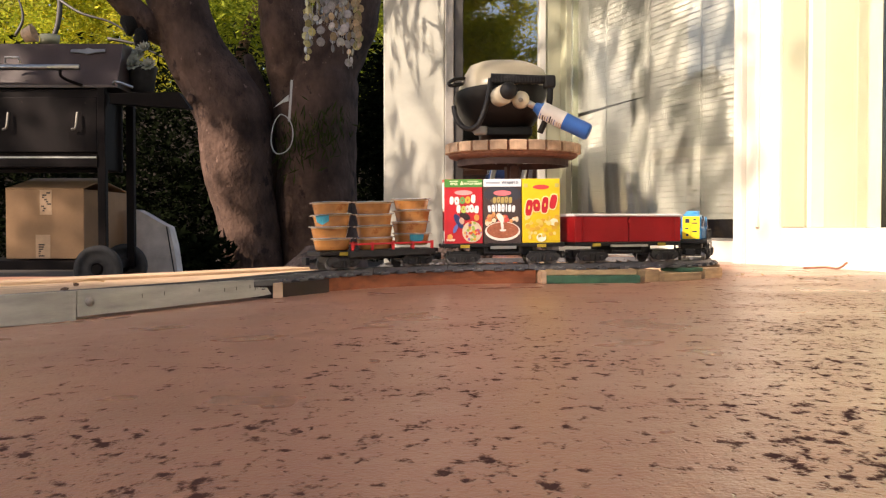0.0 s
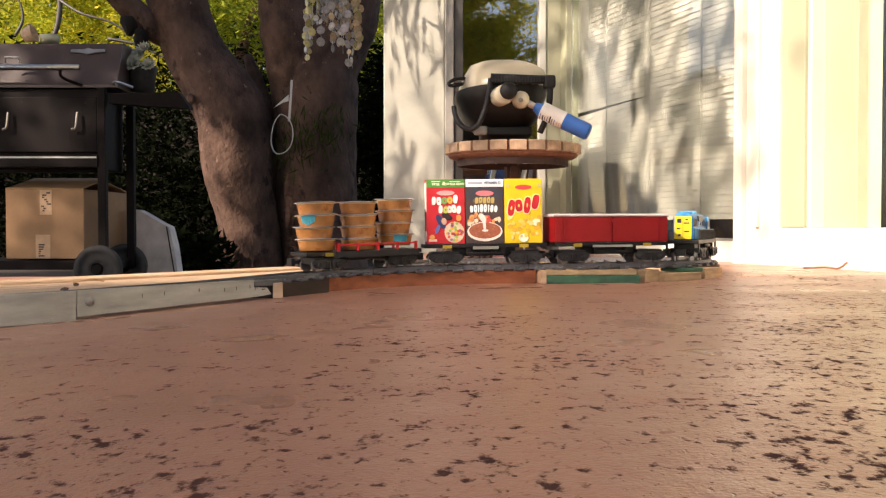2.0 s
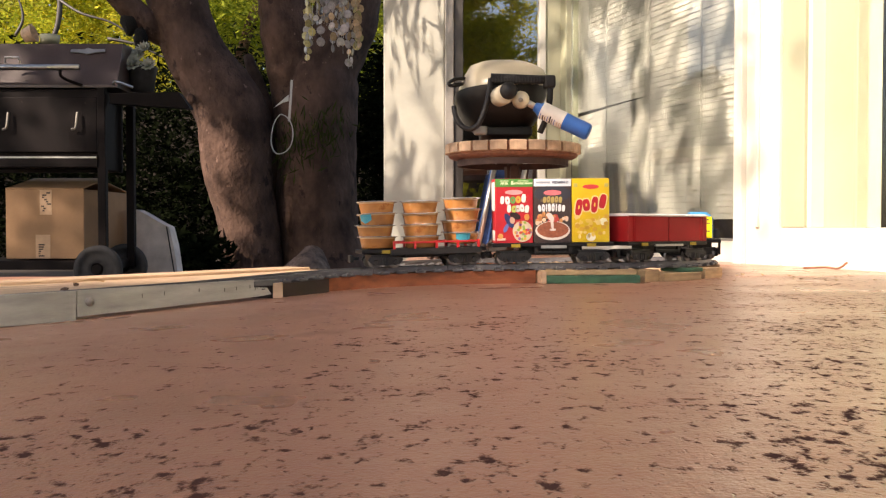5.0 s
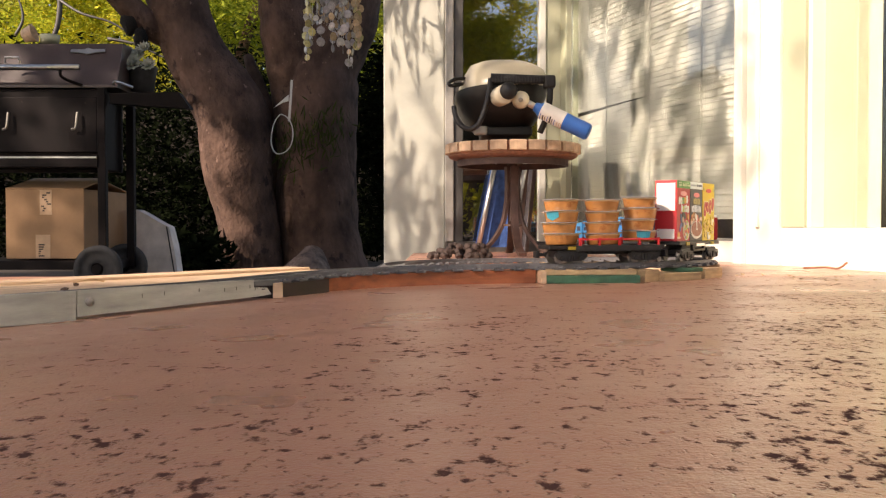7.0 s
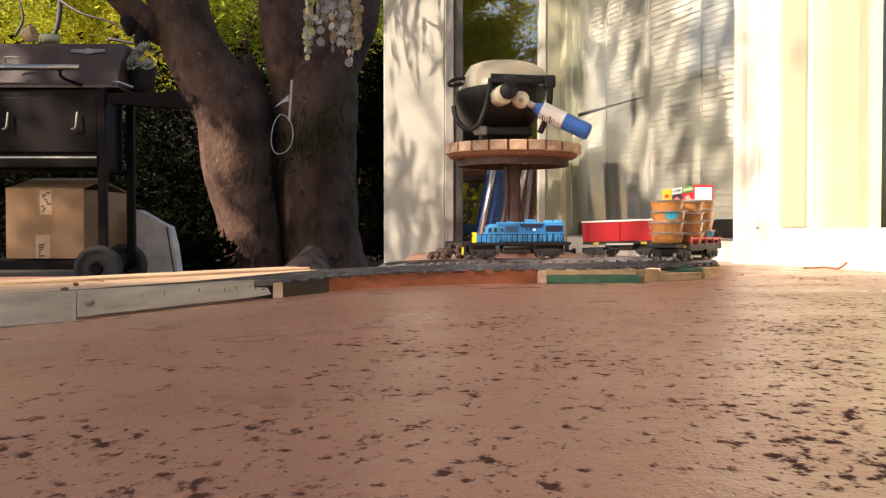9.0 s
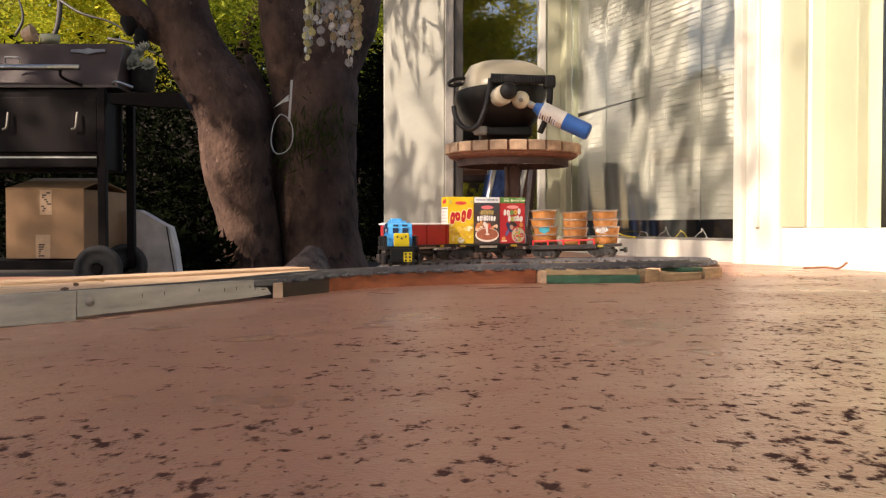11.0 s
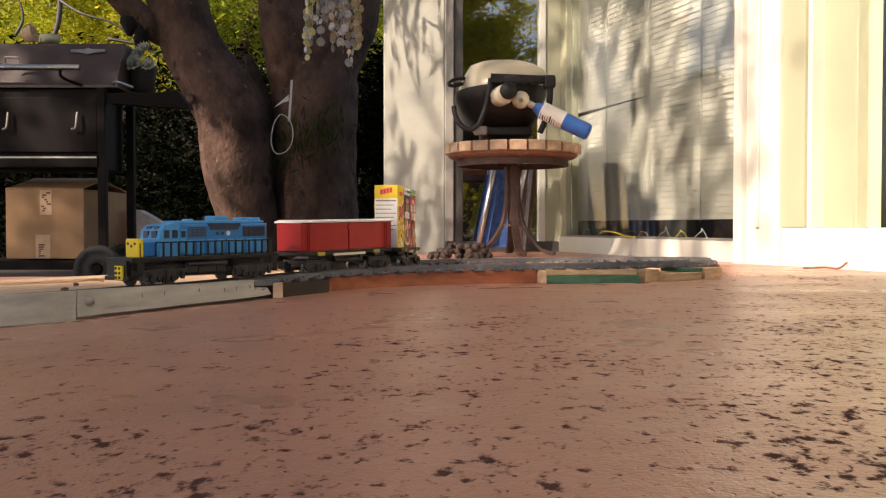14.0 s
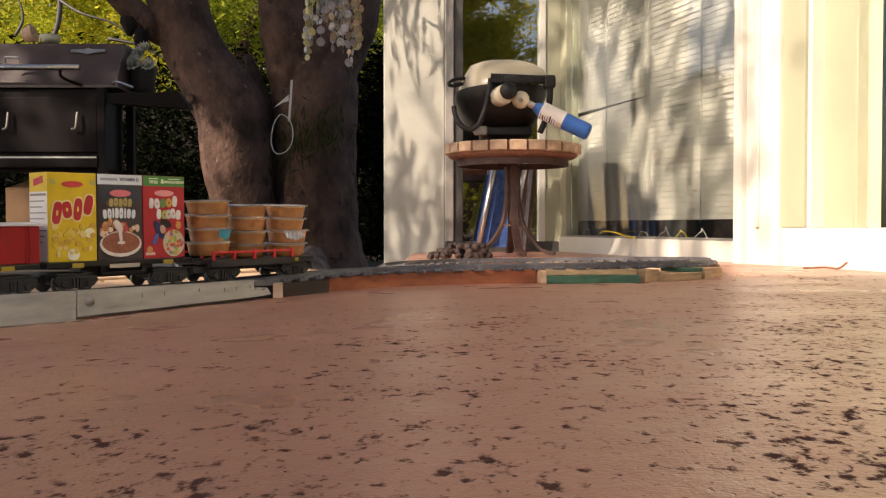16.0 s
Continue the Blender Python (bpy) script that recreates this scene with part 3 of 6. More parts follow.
def truck(parent, u, wheels=2, material=None, reach=0.019):
    """A four-wheeled truck under a car."""
    t = part("truck", boxed(u - 0.022, u + 0.022, -0.024, 0.024, 0.010, 0.021, 0.0015), BLACK_PLASTIC, parent)
    for side in (-1, 1):
        bm = bmesh.new()
        prism(bm, [(u - 0.027, 0.012), (u - 0.021, 0.006), (u - 0.008, 0.004), (u + 0.008, 0.004), (u + 0.021, 0.006), (u + 0.027, 0.012), (u + 0.024, 0.017), (u - 0.024, 0.017)], side * 0.0255 - 0.002, side * 0.0255 + 0.002)
        for k in (-0.015, 0.015):
            lathe(bm, [(0.0045, -0.0012), (0.0035, 0.0012), (0, 0.0012)], 10, Matrix.Translation((u + k, side * 0.0285, 0.0085)) @ pose(0, 0, 0, -90 * side))
        for k in range(-1, 2):
            box(bm, u + k * 0.004 - 0.0013, u + k * 0.004 + 0.0013, side * 0.0285 - 0.0012, side * 0.0285 + 0.0012, 0.005, 0.015)
        part("side_frame", bm, GREY_PLASTIC, t)
    for k in (-0.015, 0.015):
        bm = bmesh.new()
        for side in (-1, 1):
            lathe(bm, [(0, -0.0028), (0.0102, -0.0028), (0.0102, -0.0016), (0.0088, -0.0012), (0.0086, 0.0026), (0.006, 0.003), (0, 0.0024)], 18, pose(0, side * reach, 0, -90 * side))
        lathe(bm, [(0.0016, -0.019), (0.0016, 0.019)], 8, pose(0, 0, 0, 90))
        part("wheelset", bm, WHEEL_METAL, t, at=pose(u + k, 0, 0.0088))
    return t


def coupler(parent, u, sign):
    bm = boxed(min(u, u + sign * 0.014), max(u, u + sign * 0.014), -0.004, 0.004, 0.012, 0.017, 0.0008)
    box(bm, u + sign * 0.012 - 0.003, u + sign * 0.012 + 0.003, -0.008, 0.008, 0.009, 0.020, 0.001)
    part("coupler", bm, BLACK_PLASTIC, parent)


def flat_frame(car, half, deck_z=0.033):
    bm = boxed(-half, half, -0.026, 0.026, deck_z - 0.006, deck_z, 0.001)
    box(bm, -half * 0.5, half * 0.5, -0.012, 0.012, 0.014, deck_z - 0.006, 0.001)
    for side in (-1, 1):
        box(bm, -half * 0.30, half * 0.30, side * 0.022 - 0.003, side * 0.022 + 0.003, 0.016, 0.020, 0.0008)
        for k in (-0.28, 0.28):
            box(bm, half * k - 0.003, half * k + 0.003, side * 0.022 - 0.002, side * 0.022 + 0.002, 0.018, deck_z - 0.006)
    part("frame", bm, BLACK_PLASTIC, car)
    for side in (-1, 1):
        for k in (-0.62, 0.62):
            part("plate", boxed(half * k - 0.007, half * k + 0.007, side * 0.0265 - 0.001, side * 0.0265 + 0.001, deck_z - 0.0065, deck_z - 0.0015), OCHRE, car, "small dull yellow plate")


def locomotive():
    c = thing("toy_locomotive", Matrix.Identity(4), "sky blue plastic toy diesel locomotive with yellow nose", "toy locomotive")
    for u in (-0.070, 0.070):
        truck(c, u)
        part("truck_mount", boxed(u - 0.024, u + 0.024, -0.017, 0.017, 0.018, 0.031, 0.001), BLACK_PLASTIC, c)
        for side in (-1, 1):
            bm = bmesh.new()
            y0 = side * 0.0285
            prism(bm, [(u - 0.034, 0.0200), (u - 0.034, 0.0150), (u - 0.022, 0.0165), (u - 0.012, 0.0110), (u + 0.012, 0.0110), (u + 0.022, 0.0165), (u + 0.034, 0.0150), (u + 0.034, 0.0200)], y0 - 0.0012, y0 + 0.0012)
            for k in (-0.028, -0.006, 0.006, 0.028):
                box(bm, u + k - 0.0022, u + k + 0.0022, y0 - 0.0022, y0 + 0.0022, 0.0075, 0.0185, 0.0004)
            part("truck_side", bm, TRUCK_GREY, c)
    bm = boxed(-0.118, 0.112, -0.027, 0.027, 0.0255, 0.032, 0.001)
    part("running_board", bm, BLACK_PLASTIC, c)
    bm = boxed(-0.032, 0.032, -0.022, 0.022, 0.007, 0.0255, 0.004)
    for k in (-0.016, 0.012):
        box(bm, k - 0.001, k + 0.001, -0.0235, 0.0235, 0.008, 0.0255)
    part("fuel_tank", bm, TRUCK_GREY, c)
    for side in (-1, 1):
        part("air_tank", tube(bmesh.new(), [(-0.030, side * 0.0235, 0.0215), (0.030, side * 0.0235, 0.0215)], 0.0032, 10), TRUCK_GREY, c, smooth=True)
        for u in (0.100, -0.108):
            part("step", boxed(u - 0.005, u + 0.005, side * 0.0262 - 0.0012, side * 0.0262 + 0.0012, 0.010, 0.0262, 0.0004), BLACK_PLASTIC, c)
            part("grab_rail", tube(bmesh.new(), [(u, side * 0.0262, 0.032), (u, side * 0.0262, 0.049)], 0.0008, 6), BLACK_PLASTIC, c)
        for u in (-0.090, -0.075, -0.058, -0.042, -0.026, -0.010, 0.006, 0.020):
            part("hood_door", boxed(u - 0.0058, u + 0.0058, side * 0.0170 - 0.0010, side * 0.0170 + 0.0010, 0.0335, 0.0515, 0.0006), BLUE_LIGHT, c)
    # long hood, cab and low nose
    part("hood", boxed(-0.106, 0.042, -0.0165, 0.0165, 0.032, 0.0715, 0.0022), BLUE_PLASTIC, c)
    part("exhaust", boxed(-0.045, -0.022, -0.0105, 0.0105, 0.0737, 0.0815, 0.002), BLUE_LIGHT, c)
    part("roof", boxed(-0.104, 0.040, -0.0125, 0.0125, 0.0715, 0.0755, 0.001), BLUE_LIGHT, c)
    bm = bmesh.new()
    prism(bm, [(0.039, 0.032), (0.068, 0.032), (0.069, 0.053), (0.0655, 0.0645), (0.060, 0.0700), (0.050, 0.0722), (0.039, 0.0722)], -0.0200, 0.0200)
    cab = part("cab", bm, BLUE_LIGHT, c)
    for side in (-1, 1):
        for k in (0.0425, 0.0545):
            part("window_pane", boxed(k, k + 0.0075, side * 0.0202 - 0.0006, side * 0.0202 + 0.0006, 0.0545, 0.0640), NAVY, cab, "dark cab window")
            part("window_sill", boxed(k - 0.001, k + 0.0085, side * 0.0206 - 0.0008, side * 0.0206 + 0.0008, 0.0533, 0.0544), BLUE_PLASTIC, cab)
        part("door_panel", boxed(0.0275, 0.0365, side * 0.0170 - 0.0008, side * 0.0170 + 0.0008, 0.036, 0.0650, 0.0002), BLUE_LIGHT, c)
        part("door_pane", boxed(0.0292, 0.0350, side * 0.0179 - 0.0006, side * 0.0179 + 0.0006, 0.0545, 0.0625), NAVY, c, "dark door window")
    for y in (-0.013, 0.0035):
        part("windshield", boxed(0.0650, 0.0686, y, y + 0.0095, 0.0545, 0.0630), NAVY, cab, "dark windshield")
    for y in (-0.012, 0.003):
        part("number_board", boxed(0.0610, 0.0645, y, y + 0.009, 0.0655, 0.0688), NAVY, cab, "dark number board")
    part("nose", boxed(0.064, 0.0862, -0.0125, 0.0125, 0.032, 0.050, 0.002), BLUE_PLASTIC, c)
    n = part("nose_front", boxed(0.0858, 0.0940, -0.0128, 0.0128, 0.0315, 0.054, 0.0015), YELLOW_PLASTIC, c, "bright yellow nose panel")
    for y, z in ((-0.007, 0.048), (0.007, 0.048), (0.0, 0.045)):
        part("lamp", turned([(0.0018, 0), (0.0018, 0.0008), (0, 0.0010)], 8, pose(0.0940, y, z, 0, 90)), NAVY, n)
    rear = part("rear_panel", boxed(-0.1074, -0.1058, -0.0140, 0.0140, 0.0335, 0.0715, 0.0005), YELLOW_PLASTIC, c, "bright yellow rear panel")
    for y, z, w, h in ((0.006, 0.064, 0.0035, 0.0035), (-0.006, 0.066, 0.0025, 0.0012), (-0.006, 0.060, 0.0045, 0.0010), (0.007, 0.051, 0.0028, 0.0010), (-0.006, 0.046, 0.0040, 0.0010), (0.006, 0.040, 0.0022, 0.0022)):
        part("rear_mark", boxed(-0.1079, -0.1072, y - w, y + w, z - h, z + h), NAVY, rear, "dark printed mark")
    part("rear_seam", boxed(-0.1078, -0.1072, -0.0005, 0.0005, 0.034, 0.071), OCHRE, rear)
    # flared radiator, fans, grilles
    for side in (-1, 1):
        bm = bmesh.new()
        prism(bm, [(-0.060, 0.0722), (-0.006, 0.0722), (-0.011, 0.0635), (-0.054, 0.0635)], side * 0.0168 - 0.0016, side * 0.0168 + 0.0016)
        part("side_stripe", bm, NAVY, c, "dark navy side stripe")
    for side in (-1, 1):
        for u0, u1, shade in ((-0.101, -0.064, NAVY), (-0.004, 0.024, BLUE_SHADE)):
            gr = part("grille", boxed(u0, u1, side * 0.0168 - 0.0006, side * 0.0168 + 0.0006, 0.0545, 0.0675), shade, c, "dark slotted grille")
            for i in range(6):
                part("slat", boxed(u0 + 0.001, u1 - 0.001, side * 0.0174 - 0.0004, side * 0.0174 + 0.0004, 0.0558 + 0.0021 * i, 0.0564 + 0.0021 * i), GREY_PLASTIC, gr)
            for k in range(1, 4):
                uu = u0 + (u1 - u0) * k / 4
                part("mullion", boxed(uu - 0.0005, uu + 0.0005, side * 0.0175 - 0.0005, side * 0.0175 + 0.0005, 0.0545, 0.0675), shade, gr)
        for k in (-0.022, -0.030):
            part("port", turned([(0.0024, 0), (0.0024, 0.0008), (0, 0.0008)], 10, pose(k, side * 0.0165, 0.0590, -90 * side)), NAVY, c)
        part("badge", turned([(0.0032, 0), (0.0032, 0.001), (0, 0.001)], 10, pose(-0.039, side * 0.0165, 0.0590, -90 * side)), WHITE_PLASTIC, c, "small round pale badge")
    for u in (-0.095, -0.074):
        part("fan", turned([(0.010, 0.0745), (0.010, 0.0785), (0.0085, 0.0795), (0, 0.0795)], 18, pose(u, 0, 0)), BLUE_LIGHT, c)
    part("horn", boxed(0.006, 0.018, -0.004, 0.004, 0.0737, 0.0775, 0.001), BLUE_LIGHT, c)
    # railings: uprights with a top bar
    for side in (-1, 1):
        y = side * 0.0255
        part("top_rail", boxed(-0.100, 0.078, y - 0.0007, y + 0.0007, 0.0485, 0.0502), BLACK_PLASTIC, c)
        for i in range(17):
            u = -0.100 + 0.178 * i / 16
            part("upright", boxed(u - 0.0009, u + 0.0009, y - 0.0009, y + 0.0009, 0.032, 0.0495), BLACK_PLASTIC, c)
    bm = boxed(0.1085, 0.1150, -0.020, 0.020, 0.012, 0.0315, 0.001)
    box(bm, 0.1085, 0.116, -0.024, 0.024, 0.008, 0.013, 0.001)
    part("pilot", bm, BLACK_PLASTIC, c)
    b = part("buffer_plate", boxed(0.1150, 0.1185, 0.001, 0.0150, 0.009, 0.0255, 0.0006), YELLOW_PLASTIC, c, "yellow studded plate")
    for y in (0.0045, 0.0115):
        for z in (0.0118, 0.0172, 0.0226):
            part("stud", turned([(0.0017, 0), (0.0017, 0.0010), (0, 0.0012)], 8, pose(0.1185, y, z, 0, 90)), GREY_PLASTIC, b)
    coupler(c, -0.118, -1)
    low = ("truck", "pilot", "buffer_plate", "coupler")
    for o in c.children:
        if not o.name.startswith(low):
            o.data.transform(Matrix.Translation((0, 0, 0.003)))
            for p in o.children:
                p.data.transform(Matrix.Translation((0, 0, 0.003)))
    return c


def red_car():
    c = thing("toy_boxcar", Matrix.Identity(4), "dark red toy freight car with thin white roof", "toy freight car")
    for u in (-0.066, 0.066):
        truck(c, u)
    flat_frame(c, 0.096)
    bm = boxed(-0.097, -0.0008, -0.025, 0.025, 0.0332, 0.0735, 0.0012)
    part("body", bm, RED_PLASTIC, c)
    bm = boxed(0.0008, 0.097, -0.025, 0.025, 0.0332, 0.0735, 0.0012)
    part("body", bm, RED_PLASTIC, c)
    bm = bmesh.new()
    prism(bm, [(-0.027, 0.0738), (0.027, 0.0738), (0.0275, 0.0756), (0.018, 0.0778), (-0.018, 0.0778), (-0.0275, 0.0756)], -0.099, 0.099, pose(0, 0, 0, 0, 0, 90))
    part("roof", bm, WHITE_PLASTIC, c, "white roof sheet")
    for side in (-1, 1):
        part("catch", boxed(-0.003, 0.003, side * 0.0255 - 0.001, side * 0.0255 + 0.001, 0.063, 0.069), RED_PLASTIC, c)
        for u in (-0.085, -0.081, 0.081, 0.085):
            part("rib", boxed(u - 0.0008, u + 0.0008, side * 0.0253 - 0.0008, side * 0.0253 + 0.0008, 0.034, 0.073), RED_PLASTIC, c)
        part("step_bar", boxed(-0.034, 0.034, side * 0.0255 - 0.0015, side * 0.0255 + 0.0015, 0.0255, 0.0290), STEEL, c, "bright metal bar")
    coupler(c, 0.097, 1)
    coupler(c, -0.097, -1)
    return c


def flat_car(name, label, half, deck=0.033):
    c = thing(name, Matrix.Identity(4), label, "toy flat car")
    for u in (-0.062, 0.062):
        truck(c, u)
    flat_frame(c, half, deck)
    coupler(c, half, 1)
    coupler(c, -half, -1)
    return c


LOCO, RED = locomotive(), red_car()
BOXCAR = flat_car("toy_flat_car", "black toy flat car that carries cereal boxes", 0.096)
CUPCAR = flat_car("toy_flat_car", "black toy flat car with red side rails carrying tubs", 0.098, 0.0282)
for side in (-1, 1):
    part("step_bar", boxed(-0.020, 0.020, side * 0.0255 - 0.0015, side * 0.0255 + 0.0015, 0.0245, 0.0290), STEEL, BOXCAR, "bright metal bar")
    y = side * 0.0325
    rail = part("side_rail", boxed(-0.052, 0.085, y - 0.0014, y + 0.0014, 0.0362, 0.0390, 0.0005), RED_BRIGHT, CUPCAR, "bright red side rail")
    for u in (-0.050, -0.018, 0.016, 0.050, 0.083):
        part("post", boxed(u - 0.0018, u + 0.0018, y - 0.0018, y + 0.0018, 0.0280, 0.0400), RED_BRIGHT, rail)
    part("side_sill", boxed(-0.055, 0.088, side * 0.0300 - 0.0040, side * 0.0300 + 0.0040, 0.019, 0.0285, 0.0006), GREY_PLASTIC, CUPCAR)

CARTON_SIDE = mat("printed_card", (0.72, 0.70, 0.66), rough=0.5, scale=40, amount=0.05, bump=0.03)
INKS = {}


def ink(color, rough=0.45):
    if color not in INKS:
        INKS[color] = mat("printed_ink", color, rough=rough, scale=45, amount=0.10, bump=0.02)
    return INKS[color]


def carton(name, label, u, main, band, side_colors, build_face):
    """A small cereal box, printed on both wide faces; stands on the flat car at u."""
    b = thing(name, pose(u, 0, 0.0332), label, "cereal box", "cereal boxes on the flat car")
    part("carton", boxed(-0.0296, 0.0296, -0.0188, 0.0188, 0, 0.0995, 0.0006), ink(main), b)
    for turn in (0, 180):
        m = pose(0, 0, 0, 0, 0, turn)
        build_face(b, m, turn)
    return b


def sticker(name, parent, m, x0, x1, z0, z1, material, lift=0.0004, label=""):
    """A printed rectangle on a carton's wide face."""
    return part(name, boxed(x0, x1, -0.0188 - lift, -0.0187, z0, z1), material, parent, label, at=m)


def disc(name, parent, m, x, z, rx, rz, material, lift=0.0004, n=20, a0=0, a1=360):
    bm = bmesh.new()
    pts = [(x + rx * math.cos(radians(a0 + (a1 - a0) * i / n)), z + rz * math.sin(radians(a0 + (a1 - a0) * i / n))) for i in range(n if a1 - a0 == 360 else n + 1)]
    prism(bm, pts, -0.0188 - lift, -0.0187)
    return part(name, bm, material, parent, at=m)


def blob(name, parent, m, x, z, w, h, tilt, material, lift, hole=None, square=3.2):
    """A rounded, tilted printed shape, with an oval of another ink on it if hole is given."""
    t = m @ Matrix.Translation((x, 0, z)) @ pose(0, 0, 0, 0, tilt, 0)
    bm = bmesh.new()
    pts = []
    for i in range(18):
        a = 2 * math.pi * i / 18
        e = (abs(math.cos(a)) ** square + abs(math.sin(a)) ** square) ** (-1 / square)
        pts.append((w * e * math.cos(a), h * e * math.sin(a)))
    prism(bm, pts, -0.0188 - lift, -0.0187)
    ob = part(name, bm, material, parent, at=t)
    if hole is not None:
        bm = bmesh.new()
        prism(bm, [(0.24 * w * math.cos(2 * math.pi * i / 12), 0.26 * h * math.sin(2 * math.pi * i / 12)) for i in range(12)], -0.0189 - lift, -0.0187)
        part(name, bm, hole, parent, at=t)
    return ob


def face_red(b, m, turn):
    sticker("printed_band", b, m, -0.0294, 0.0294, 0.087, 0.0992, ink((0.05, 0.22, 0.04)), label="green printed band")
    pale_green = ink((0.62, 0.68, 0.46))
    words("lettering", "FIBER", 0.0050, pale_green, b, m @ Matrix.Translation((-0.0150, -0.0196, 0.0918)), 0.0002)
    words("lettering", "&", 0.0078, pale_green, b, m @ Matrix.Translation((-0.0025, -0.0196, 0.0930)), 0.0003)
    words("lettering", "WHOLE GRAIN", 0.0042, pale_green, b, m @ Matrix.Translation((0.0145, -0.0196, 0.0922)), 0.0002)
    sticker("print_bar", b, m, -0.0215, -0.0085, 0.0955, 0.0967, pale_green, 0.0007)
    sticker("print_bar", b, m, 0.0060, 0.0230, 0.0955, 0.0965, pale_green, 0.0007)
    disc("brand_mark", b, m, 0.0, 0.0785, 0.014, 0.0038, ink((0.75, 0.30, 0.30)), 0.0006)
    pale = ink((0.70, 0.70, 0.66))
    red = ink((0.44, 0.014, 0.022))
    for k, (x, z, w, h, tilt) in enumerate(((-0.0185, 0.0665, 0.0030, 0.0062, 4), (-0.0105, 0.0660, 0.0036, 0.0062, -5), (0.0150, 0.0690, 0.0034, 0.0066, 3), (-0.0080, 0.0535, 0.0030, 0.0062, 2), (0.0125, 0.0540, 0.0033, 0.0062, -8), (0.0200, 0.0525, 0.0034, 0.0060, 6))):
        blob("printed_shape", b, m, x, z, w, h, tilt, pale, 0.0008, red if k in (1, 4) else None)
    for k, (x, z) in enumerate(((-0.0020, 0.0665), (0.0065, 0.0672), (0.0000, 0.0525), (0.0060, 0.0532))):
        tone = ink([(0.10, 0.30, 0.08), (0.60, 0.33, 0.05), (0.38, 0.46, 0.10), (0.55, 0.55, 0.50)][k])
        blob("printed_ring", b, m, x, z, 0.0044, 0.0056, 0, tone, 0.0008, red, 2.0)
    # a dark bird with a broad bill leaning over the bowl
    blob("printed_picture", b, m, -0.0080, 0.0345, 0.0050, 0.0125, -28, ink((0.02, 0.03, 0.11)), 0.0006, None, 2.2)
    blob("printed_picture", b, m, 0.0015, 0.0420, 0.0088, 0.0050, 22, ink((0.025, 0.012, 0.012)), 0.0008, None, 2.0)
    blob("printed_picture", b, m, -0.0030, 0.0350, 0.0040, 0.0052, -10, ink((0.50, 0.30, 0.22)), 0.0010, None, 2.0)
    blob("printed_picture", b, m, -0.0130, 0.0230, 0.0030, 0.0075, 24, ink((0.10, 0.12, 0.34)), 0.0009, None, 2.0)
    disc("cereal_ring", b, m, -0.0215, 0.0105, 0.0042, 0.0042, ink((0.62, 0.30, 0.08)), 0.0010, 12)
    disc("cereal_ring", b, m, 0.0200, 0.0400, 0.0040, 0.0050, ink((0.60, 0.26, 0.06)), 0.0010, 12)
    disc("printed_picture", b, m, 0.013, 0.018, 0.0155, 0.0165, ink((0.55, 0.45, 0.32)), 0.0007)
    rng = random.Random(5)
    for i in range(30):
        a, r = rng.uniform(0, 6.28), 0.0135 * math.sqrt(rng.random())
        disc("cereal_ring", b, m, 0.013 + r * math.cos(a), 0.019 + r * math.sin(a), 0.0023, 0.0023, ink([(0.6, 0.08, 0.05), (0.65, 0.35, 0.04), (0.25, 0.4, 0.08), (0.3, 0.1, 0.3)][i % 4]), 0.0010, 10)
    sticker("print_bar", b, m, -0.027, -0.014, 0.004, 0.0075, ink((0.75, 0.5, 0.4)), 0.0007)


